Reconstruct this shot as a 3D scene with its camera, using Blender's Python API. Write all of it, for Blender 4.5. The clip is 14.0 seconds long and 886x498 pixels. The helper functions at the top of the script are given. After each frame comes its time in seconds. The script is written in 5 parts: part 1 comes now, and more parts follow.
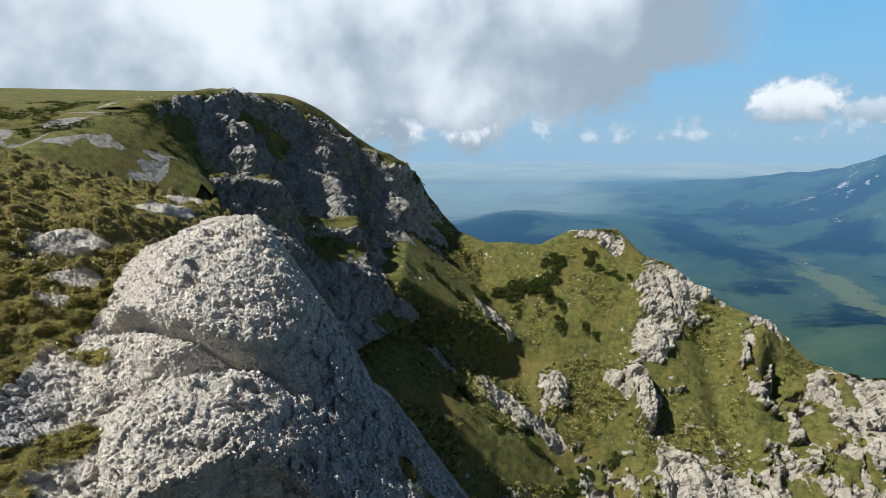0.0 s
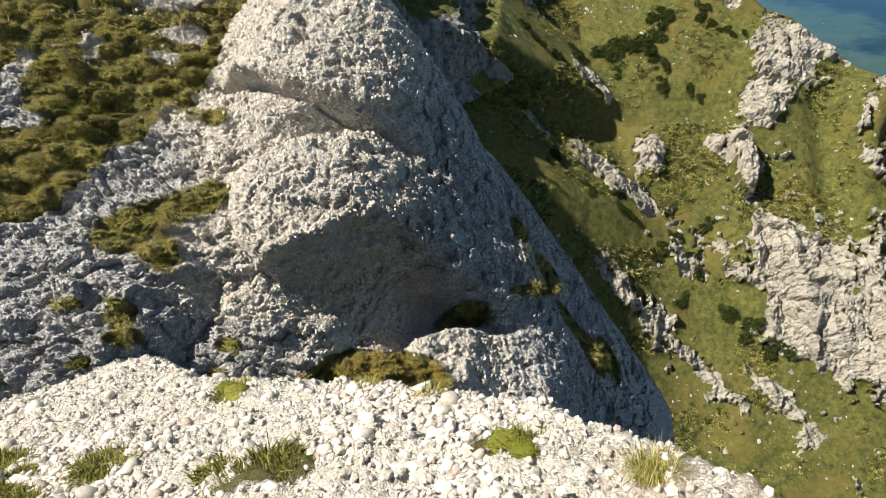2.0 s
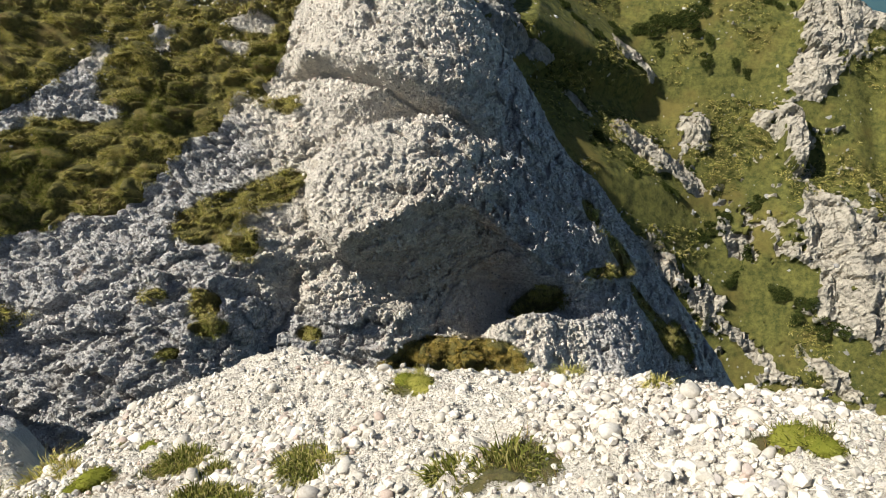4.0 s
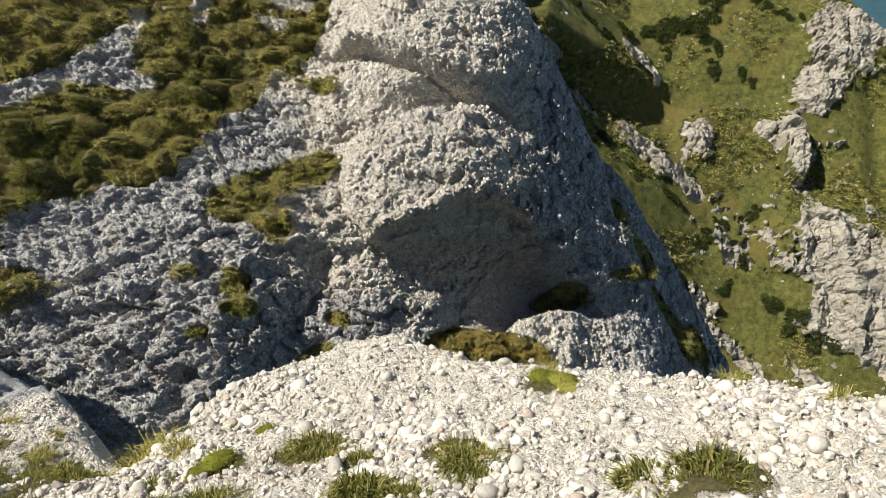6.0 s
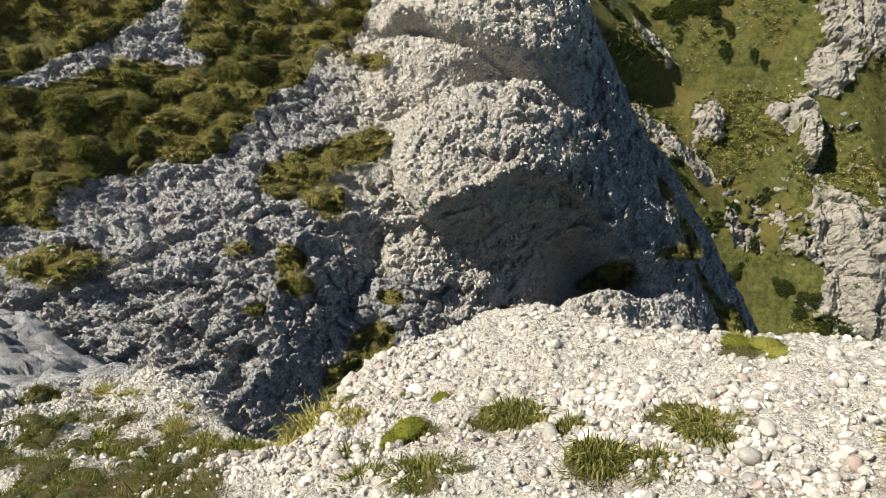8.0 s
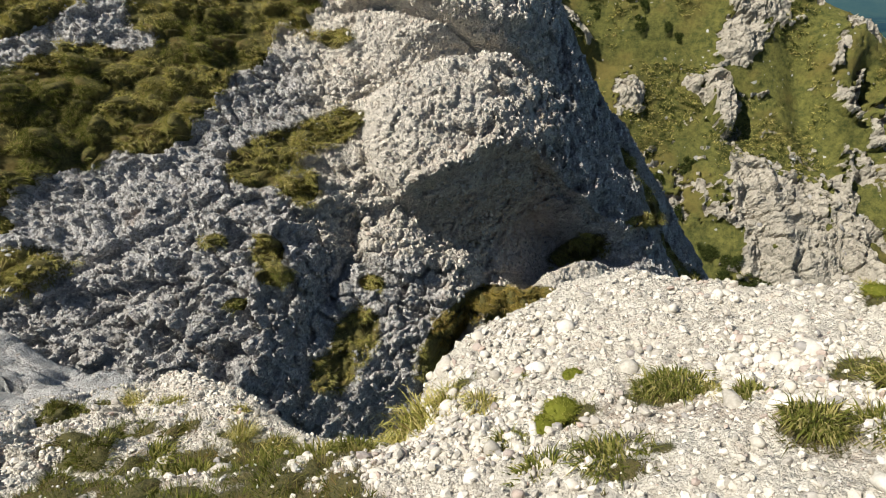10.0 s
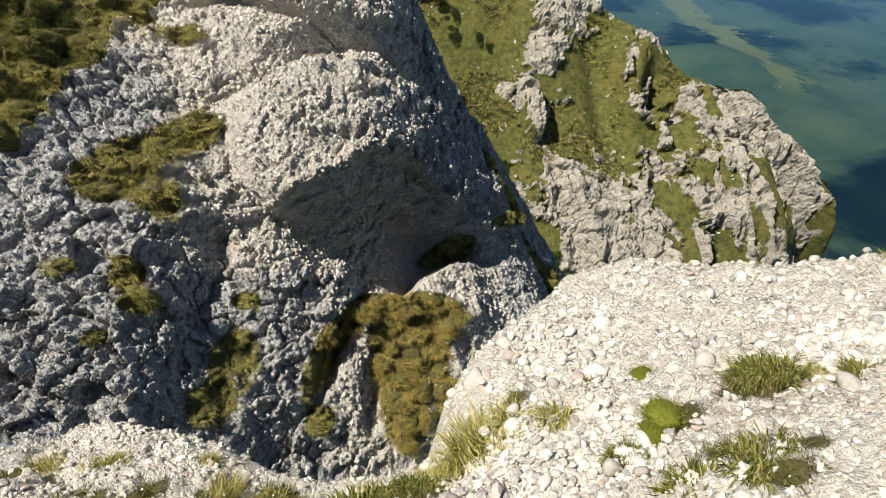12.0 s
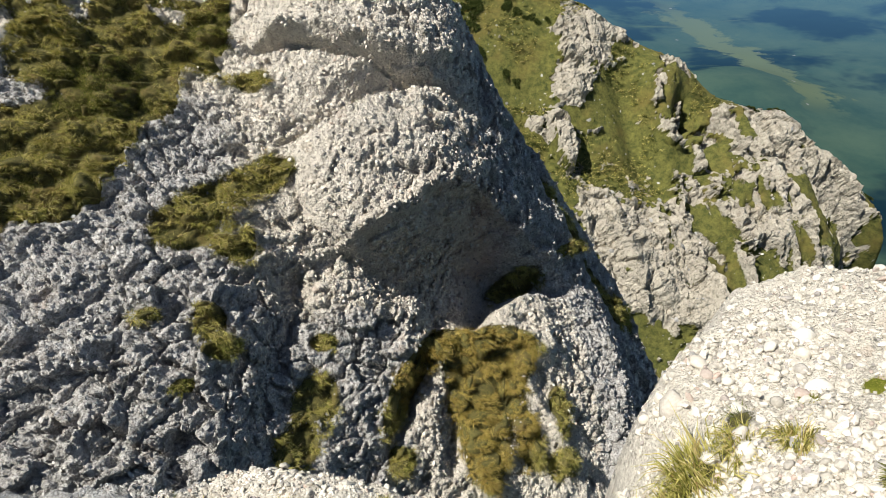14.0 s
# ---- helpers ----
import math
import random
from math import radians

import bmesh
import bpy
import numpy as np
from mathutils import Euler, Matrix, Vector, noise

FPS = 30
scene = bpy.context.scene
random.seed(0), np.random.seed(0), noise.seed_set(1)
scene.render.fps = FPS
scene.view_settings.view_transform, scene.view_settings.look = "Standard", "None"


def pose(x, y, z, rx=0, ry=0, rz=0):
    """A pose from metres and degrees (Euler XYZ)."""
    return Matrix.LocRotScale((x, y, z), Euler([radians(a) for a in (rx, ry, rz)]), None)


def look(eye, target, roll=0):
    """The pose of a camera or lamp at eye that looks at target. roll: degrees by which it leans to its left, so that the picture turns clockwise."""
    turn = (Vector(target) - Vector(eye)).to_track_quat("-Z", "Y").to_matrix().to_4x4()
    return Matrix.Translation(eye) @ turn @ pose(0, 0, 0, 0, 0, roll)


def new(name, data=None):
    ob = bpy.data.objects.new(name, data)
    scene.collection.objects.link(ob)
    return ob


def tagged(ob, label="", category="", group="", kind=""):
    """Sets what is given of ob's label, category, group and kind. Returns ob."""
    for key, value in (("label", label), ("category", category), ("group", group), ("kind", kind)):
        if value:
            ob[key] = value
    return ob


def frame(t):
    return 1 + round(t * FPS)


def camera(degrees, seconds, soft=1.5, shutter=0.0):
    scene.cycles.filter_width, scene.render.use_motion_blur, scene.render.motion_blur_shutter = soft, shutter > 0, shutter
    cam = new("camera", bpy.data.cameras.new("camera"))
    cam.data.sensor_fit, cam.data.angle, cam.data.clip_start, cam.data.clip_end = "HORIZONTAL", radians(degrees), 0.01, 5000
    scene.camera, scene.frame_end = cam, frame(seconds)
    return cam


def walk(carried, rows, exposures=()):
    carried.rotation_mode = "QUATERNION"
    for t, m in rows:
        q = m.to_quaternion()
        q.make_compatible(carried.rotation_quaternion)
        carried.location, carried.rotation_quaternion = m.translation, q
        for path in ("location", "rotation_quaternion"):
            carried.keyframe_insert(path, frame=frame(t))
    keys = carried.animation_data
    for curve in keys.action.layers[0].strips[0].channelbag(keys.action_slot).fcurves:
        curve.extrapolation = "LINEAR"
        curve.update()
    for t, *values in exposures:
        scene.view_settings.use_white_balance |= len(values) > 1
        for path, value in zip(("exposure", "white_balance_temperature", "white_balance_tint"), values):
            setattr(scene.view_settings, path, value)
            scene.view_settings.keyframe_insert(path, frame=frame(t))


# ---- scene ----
# ---------------------------------------------------------------- camera
cam = camera(63.7, 14.0, soft=0.75)
PATH = [
    (0, (-0.044, -0.025, 1.697), (-0.073, 1.954, 1.408), -0.1),
    (0.5, (-0.089, 0.017, 1.522), (-0.109, 1.986, 1.17), 0.6),
    (1, (-0.26, 0.151, 1.472), (-0.274, 2.063, 0.885), -3.0),
    (1.5, (-0.474, 0.266, 1.509), (-0.643, 2.111, 0.758), -3.1),
    (2, (-0.688, 0.444, 1.516), (-0.952, 2.205, 0.606), -2.0),
    (2.5, (-1.018, 0.45, 1.474), (-1.316, 2.272, 0.705), -2.8),
    (3, (-1.176, 0.46, 1.499), (-1.563, 2.199, 0.592), -4.0),
    (3.5, (-1.359, 0.504, 1.467), (-1.615, 2.31, 0.647), -3.4),
    (4, (-1.604, 0.523, 1.435), (-1.965, 2.251, 0.494), -4.7),
    (4.2, (-1.676, 0.529, 1.433), (-2.062, 2.232, 0.459), -3.7),
    (6.3, (-2.633, 0.482, 1.377), (-2.966, 2.203, 0.414), -0.7),
    (6.5, (-2.713, 0.476, 1.355), (-3.114, 2.179, 0.385), -1.3),
    (7, (-3.023, 0.506, 1.32), (-3.578, 2.177, 0.37), -3.6),
    (7.5, (-3.269, 0.515, 1.252), (-3.782, 2.156, 0.231), -1.6),
    (8, (-3.557, 0.386, 1.215), (-3.888, 2.086, 0.214), -1.1),
    (8.2, (-3.639, 0.343, 1.233), (-3.974, 2.027, 0.207), -1.6),
    (10.3, (-4.856, 0.596, 0.885), (-4.964, 2.3, -0.156), -1.2),
    (10.5, (-4.997, 0.643, 0.835), (-5.119, 2.38, -0.149), -1.7),
    (11, (-5.313, 0.815, 0.751), (-5.271, 2.508, -0.314), 2.9),
    (11.5, (-5.592, 0.897, 0.658), (-5.413, 2.613, -0.353), 0.0),
    (12, (-5.739, 1.036, 0.605), (-5.368, 2.724, -0.403), 3.8),
    (12.5, (-5.876, 1.163, 0.501), (-5.661, 2.905, -0.457), 3.0),
    (13, (-6.082, 1.246, 0.474), (-5.959, 2.997, -0.485), 1.6),
    (13.5, (-6.239, 1.299, 0.451), (-6.07, 3.05, -0.499), 1.6),
    (14, (-6.46, 1.32, 0.392), (-6.17, 3.074, -0.525), -0.7),
]
EXPOSURES = [(0.0, 0.52, 5950, 10), (1.0, 0.70, 6150, 10), (1.5, 0.86, 6300, 10), (2.0, 0.88, 6400, 10), (3.0, 0.80, 6350, 10), (5.0, 0.70, 6300, 10), (7.5, 0.54, 6300, 10), (10.5, 0.56, 6300, 10), (12.0, 0.60, 6250, 10), (14.0, 0.68, 6200, 10)]
walk(cam, [(t, look(eye, target, roll)) for t, eye, target, roll in PATH], EXPOSURES)

# ---------------------------------------------------------------- world and sun
SUN_TO = Vector((-0.57, -0.32, 0.755)).normalized()
SUN_EL = math.asin(SUN_TO.z)
SUN_AZ = math.atan2(SUN_TO.x, SUN_TO.y)


class Nodes:
    """A small helper for node trees: n('Type', inputs..., key=value) makes a node."""

    def __init__(self, tree):
        self.tree = tree
        tree.nodes.clear()

    def __call__(self, kind, ins=None, **props):
        node = self.tree.nodes.new(kind)
        for k, v in props.items():
            setattr(node, k, v)
        for k, v in (ins or {}).items():
            self.put(node.inputs[k], v)
        return node

    def put(self, socket, v):
        if isinstance(v, bpy.types.NodeSocket):
            self.tree.links.new(v, socket)
        elif isinstance(v, bpy.types.Node):
            self.tree.links.new(v.outputs[0], socket)
        else:
            socket.default_value = v

    def math(self, op, a, b=0.0, c=0.0, clamp=False):
        return self("ShaderNodeMath", {0: a, 1: b, 2: c}, operation=op, use_clamp=clamp).outputs[0]

    def mix(self, f, a, b, blend="MIX"):
        node = self("ShaderNodeMix", data_type="RGBA", blend_type=blend)
        self.put(node.inputs[0], f)
        self.put(node.inputs[6], a)
        self.put(node.inputs[7], b)
        return node.outputs[2]

    def ramp(self, f, stops, smooth=False):
        node = self("ShaderNodeValToRGB", {0: f})
        if smooth:
            node.color_ramp.interpolation = "EASE"
        el = node.color_ramp.elements
        while len(el) < len(stops):
            el.new(0.5)
        for e, (p, c) in zip(el, stops):
            e.position = p
            e.color = (c, c, c, 1) if isinstance(c, (int, float)) else (*c, 1)
        return node.outputs[0]

    def noise(self, scale, vec=None, detail=4.0, rough=0.55, dist=0.0):
        ins = {"Scale": scale, "Detail": detail, "Roughness": rough, "Distortion": dist}
        if vec is not None:
            ins["Vector"] = vec
        return self("ShaderNodeTexNoise", ins).outputs["Fac"]

    def smooth(self, x, lo, hi):
        node = self("ShaderNodeMapRange", {0: x, 1: lo, 2: hi, 3: 0.0, 4: 1.0}, interpolation_type="SMOOTHSTEP")
        return node.outputs[0]


def build_world():
    world = bpy.data.worlds.new("sky")
    scene.world = world
    world.use_nodes = True
    n = Nodes(world.node_tree)
    sky = n("ShaderNodeTexSky", sky_type="NISHITA", sun_disc=False, sun_elevation=SUN_EL, sun_rotation=SUN_AZ,
            altitude=1800.0, air_density=1.0, dust_density=1.2)
    way = n("ShaderNodeTexCoord").outputs["Generated"]
    sep = n("ShaderNodeSeparateXYZ", {0: way})
    x, y, z = sep.outputs
    flat = n.math("SQRT", n.math("ADD", n.math("MULTIPLY", x, x), n.math("MULTIPLY", y, y)))
    el = n.math("DIVIDE", z, flat)                      # tangent of the elevation
    az = n.math("ARCTAN2", x, y)                        # 0 ahead, positive to the right
    warp = n.noise(9.0, way, 6.0, 0.6)
    fine = n.noise(26.0, way, 5.0, 0.6)
    wob = n.math("ADD", n.math("MULTIPLY", n.math("SUBTRACT", warp, 0.5), 0.17), n.math("MULTIPLY", n.math("SUBTRACT", fine, 0.5), 0.05))
    # the great cloud bank: its base rises towards the right
    base = n.math("SUBTRACT", n.math("MULTIPLY", n.math("MAXIMUM", n.math("SUBTRACT", az, 0.06), 0.0), 0.36), 0.016)
    bank = n.smooth(n.math("SUBTRACT", n.math("ADD", el, wob), base), -0.005, 0.035)
    bank = n.math("MULTIPLY", n.math("MULTIPLY", bank, n.smooth(n.math("ADD", az, n.math("MULTIPLY", wob, 0.5)), 0.43, 0.31)), n.math("MULTIPLY", n.smooth(az, -1.5, -1.0), n.smooth(el, 0.50, 0.36)))
    # a small cumulus at the right
    dx = n.math("DIVIDE", n.math("SUBTRACT", az, 0.440), 0.062)
    dy = n.math("DIVIDE", n.math("SUBTRACT", el, 0.052), 0.036)
    rr = n.math("ADD", n.math("MULTIPLY", dx, dx), n.math("MULTIPLY", dy, dy))
    puff = n.math("ADD", n.math("MULTIPLY", n.math("SUBTRACT", n.noise(20.0, way, 3.0, 0.5), 0.5), 1.9), n.math("MULTIPLY", n.math("SUBTRACT", n.noise(60.0, way, 3.0, 0.6), 0.5), 1.6))
    small = n.smooth(n.math("ADD", rr, puff), 1.15, 0.25)
    small = n.math("MULTIPLY", small, n.smooth(el, 0.018, 0.034))
    dx2 = n.math("DIVIDE", n.math("SUBTRACT", az, 0.55), 0.09)
    dy2 = n.math("DIVIDE", n.math("SUBTRACT", el, 0.040), 0.020)
    rr2 = n.math("ADD", n.math("MULTIPLY", dx2, dx2), n.math("MULTIPLY", dy2, dy2))
    small2 = n.smooth(n.math("ADD", rr2, puff), 1.1, 0.2)
    small = n.math("MAXIMUM", small, n.math("MULTIPLY", small2, 0.8))
    # a row of low far clouds over the plain
    low = n.math("MULTIPLY", n.smooth(n.math("ADD", el, n.math("MULTIPLY", wob, 0.25)), -0.002, 0.012), n.smooth(n.math("ADD", el, n.math("MULTIPLY", wob, 0.4)), 0.045, 0.018))
    low = n.math("MULTIPLY", low, n.smooth(fine, 0.42, 0.62))
    cloud = n.math("MAXIMUM", n.math("MAXIMUM", bank, small), n.math("MULTIPLY", low, 0.55))
    # tops are bright, the base is grey
    soft_light = n.noise(6.0, way, 4.0, 0.5)
    lit = n.math("ADD", n.math("MULTIPLY", n.math("SUBTRACT", el, base), 3.2), n.math("MULTIPLY", n.math("SUBTRACT", soft_light, 0.5), 3.0))
    lit = n.math("MAXIMUM", n.smooth(lit, -0.1, 1.0), n.math("MULTIPLY", small, n.smooth(n.math("ADD", el, n.math("MULTIPLY", puff, -0.010)), 0.020, 0.062)))
    lit = n.math("MAXIMUM", lit, n.math("MULTIPLY", low, 0.85))
    shade = n.mix(lit, (5.2, 6.1, 6.7, 1), (13.0, 13.3, 13.2, 1))
    pale = n.ramp(n.math("DIVIDE", n.math("ADD", el, 0.05), 0.5), [(0.0, (4.4, 7.2, 9.3)), (0.12, (4.6, 7.3, 9.3)), (0.35, (3.5, 7.4, 10.6)), (0.7, (2.1, 6.3, 10.8)), (1.0, (1.6, 4.8, 9.0))])
    ahead = n.smooth(n.math("ABSOLUTE", az), 1.5, 0.9)
    clear = n.mix(n.math("MULTIPLY", n.math("MULTIPLY", n.smooth(el, 0.48, 0.32), ahead), 0.92), sky, pale)
    col = n.mix(n.math("MULTIPLY", cloud, 0.96), clear, shade)
    out = n("ShaderNodeBackground", {"Color": col, "Strength": 0.05})
    n("ShaderNodeOutputWorld", {0: out})


build_world()
sun = new("sun", bpy.data.lights.new("sun", "SUN"))
sun.data.energy, sun.data.angle, sun.data.color = 5.0, radians(0.55), (1.0, 0.94, 0.84)
sun.matrix_world = look(SUN_TO * 60, (0, 0, 0))

# ---------------------------------------------------------------- noise for the relief


def hashed(ix, iy, iz, salt=0):
    """Random numbers in 0..1 from whole-numbered cells."""
    h = (ix.astype(np.int64) * 374761393 + iy.astype(np.int64) * 668265263 + iz.astype(np.int64) * 2147483647 + salt * 974634599) & 0xFFFFFFFF
    h = ((h ^ (h >> 13)) * 1274126177) & 0xFFFFFFFF
    h = ((h ^ (h >> 16)) * 2246822519) & 0xFFFFFFFF
    return ((h ^ (h >> 15)) & 0xFFFFFF) / float(0xFFFFFF)


def vnoise(p, salt=0):
    """Smooth value noise in -1..1 at the points p (n, 3)."""
    i = np.floor(p).astype(np.int64)
    f = p - i
    f = f * f * f * (f * (f * 6 - 15) + 10)
    out = 0
    for dx in (0, 1):
        for dy in (0, 1):
            for dz in (0, 1):
                w = np.abs(1 - dx - f[:, 0]) * np.abs(1 - dy - f[:, 1]) * np.abs(1 - dz - f[:, 2])
                out = out + w * hashed(i[:, 0] + dx, i[:, 1] + dy, i[:, 2] + dz, salt)
    return out * 2 - 1


def fbm(p, octaves=4, gain=0.5, salt=0, ridged=False):
    total, amp, norm = 0, 1.0, 0.0
    for k in range(octaves):
        v = vnoise(p * 2.03 ** k + 17.3 * k, salt + k)
        total = total + amp * (1 - 2 * np.abs(v) if ridged else v)
        norm, amp = norm + amp, amp * gain
    return total / norm


def cells(p, salt=0):
    """Nearest and second nearest distance to one seed a cell, and the nearest seed's random number."""
    i = np.floor(p).astype(np.int64)
    f1 = np.full(len(p), 9.0)
    f2 = np.full(len(p), 9.0)
    tone = np.zeros(len(p))
    for dx in (-1, 0, 1):
        for dy in (-1, 0, 1):
            for dz in (-1, 0, 1):
                c = (i[:, 0] + dx, i[:, 1] + dy, i[:, 2] + dz)
                q = np.stack([c[0] + hashed(*c, salt), c[1] + hashed(*c, salt + 1), c[2] + hashed(*c, salt + 2)], 1)
                d = np.sqrt(((q - p) ** 2).sum(1))
                near = d < f1
                f2 = np.where(near, f1, np.minimum(f2, d))
                tone = np.where(near, hashed(*c, salt + 3), tone)
                f1 = np.where(near, d, f1)
    return f1, f2, tone


def stones(p, size, salt=0):
    """Relief of stones set in a matrix: height 0..1 and a random number per stone."""
    f1, f2, tone = cells(p / size, salt)
    edge = np.clip((f2 - f1) / 0.35, 0, 1)
    high = np.sqrt(edge) * np.clip(1.15 - f1, 0, 1) * (0.25 + 0.75 * hashed((tone * 1e6).astype(np.int64), np.zeros(len(p), np.int64), np.zeros(len(p), np.int64), 5))
    return high, tone


def blocks(p, size, salt=0):
    """Faceted, broken rock: every cell a tilted face of its own."""
    q = p / size
    i = np.floor(q).astype(np.int64)
    best = np.full(len(p), 9.0)
    second = np.full(len(p), 9.0)
    out = np.zeros(len(p))
    tone = np.zeros(len(p))
    for dx in (-1, 0, 1):
        for dy in (-1, 0, 1):
            for dz in (-1, 0, 1):
                c = (i[:, 0] + dx, i[:, 1] + dy, i[:, 2] + dz)
                r = [hashed(*c, salt + k) for k in range(7)]
                off = np.stack([c[0] + r[0], c[1] + r[1], c[2] + r[2]], 1) - q
                d = np.abs(off).max(1) * 0.5 + np.sqrt((off ** 2).sum(1)) * 0.5
                near = d < best
                second = np.where(near, best, np.minimum(second, d))
                val = r[6] - ((r[3] - 0.5) * off[:, 0] + (r[4] - 0.5) * off[:, 1] + (r[5] - 0.5) * off[:, 2]) * 1.6
                out = np.where(near, val, out)
                tone = np.where(near, r[3], tone)
                best = np.where(near, d, best)
    return out - 0.7 * np.clip(1 - (second - best) / 0.10, 0, 1), tone


def soft(x, k=0.3):
    """A ramp that starts softly at 0."""
    return k * np.logaddexp(0, np.clip(x / k, -60, 60))


def sstep(x, a, b):
    t = np.clip((x - a) / (b - a), 0, 1)
    return t * t * (3 - 2 * t)


def dome(u, v, u0, v0, a, b, turn=0.0, power=1.0):
    """A rounded swelling: 1 in the middle, 0 at the rim."""
    c, s = math.cos(radians(turn)), math.sin(radians(turn))
    du, dv = (u - u0) * c + (v - v0) * s, (v - v0) * c - (u - u0) * s
    return np.clip(1 - (du / a) ** 2 - (dv / b) ** 2, 0, 1) ** power


def blob(u, v, u0, v0, a, b, turn=0.0):
    c, s = math.cos(radians(turn)), math.sin(radians(turn))
    du, dv = (u - u0) * c + (v - v0) * s, (v - v0) * c - (u - u0) * s
    return np.exp(-((du / a) ** 2 + (dv / b) ** 2))


# ---------------------------------------------------------------- the land's shapes
def basis(origin, along, out, tilt):
    """Axes of a tilted sheet: u along it, v up its slope, and its normal."""
    al = np.array(along, float) / np.linalg.norm(along)
    ou = np.array(out, float) / np.linalg.norm(out)
    c, s = math.cos(radians(tilt)), math.sin(radians(tilt))
    return np.array(origin, float), al, -c * ou + np.array((0, 0, s)), s * ou + np.array((0, 0, c))


OUTCROP = basis((-5, 14, -5), (1, 0, 0), (0, -1, 0), 48)
RIDGE = basis((25, 92, -28), (1, 0, 0), (0, -1, 0), 48)
CLIFF = basis((-24.5, 60, 0), (0.305, 0.952, 0), (0.952, -0.305, 0), 52)


def smin(a, b, k):
    return -k * np.logaddexp(-a / k, -b / k)


def smax(a, b, k):
    return k * np.logaddexp(a / k, b / k)


def lip_line(u):
    """Lower rim of the overhanging nose."""
    return np.interp(u, (-4, -2.8, -1.83, -0.92, -0.15, 0.46, 1.3, 2.2, 3.5), (-1.9, -1.35, -1.2, -0.91, -0.52, -0.06, 0.1, -0.4, -0.9))


def crease_line(u):
    """Slanting crease under the upper boss."""
    return np.interp(u, (-3.2, -2.55, -2.1, -1.5, -0.82, -0.11, 0.3, 0.9, 1.6, 2.6), (2.75, 2.80, 2.82, 2.70, 2.50, 2.28, 2.16, 1.95, 1.6, 1.2))


def wedge_line(u):
    """Upper rim of the lower boss."""
    return np.interp(u, (-4.2, -2.9, -2.05, -1.5, -1.02, -0.4, 0.22, 0.8, 2.0), (0.35, 0.55, 0.92, 1.22, 1.50, 1.80, 2.02, 2.1, 1.5))


def foot_form(u, v):
    """The rock below the nose: three bosses, gullies between them and a lit shelf at the right."""
    h = np.interp(u, (-3.6, -2.9, -2.3, -1.9, -1.2, -0.7, 0.6, 1.2, 1.6, 2.4, 2.8, 3.6, 5.0), (1.9, 1.15, 0.60, 0.35, 0.0, -0.35, -1.1, -1.38, -1.6, -2.1, -2.3, -3.0, -4.6))
    h = h - 0.14 * (v + 2.5) - 0.30 * soft(-v - 6.0, 0.8)
    h = h + 0.50 * dome(u, v, -1.35, -1.95, 0.85, 0.62, -20, 0.5) + 0.55 * dome(u, v, -0.55, -2.75, 0.55, 1.05, -30, 0.5)
    h = h - 0.75 * blob(u, v, -0.45, -3.95, 0.20, 1.3, -28) - 0.35 * blob(u, v, -2.55, -2.9, 0.2, 0.9, -15) - 0.5 * blob(u, v, 0.35, -4.7, 0.25, 0.9, -8)
    h = h + 0.28 * dome(u, v, 2.2, -2.55, 1.1, 0.9, -20, 0.6) + 0.24 * dome(u, v, 3.0, -3.8, 1.3, 1.4, 0, 0.7)
    return h


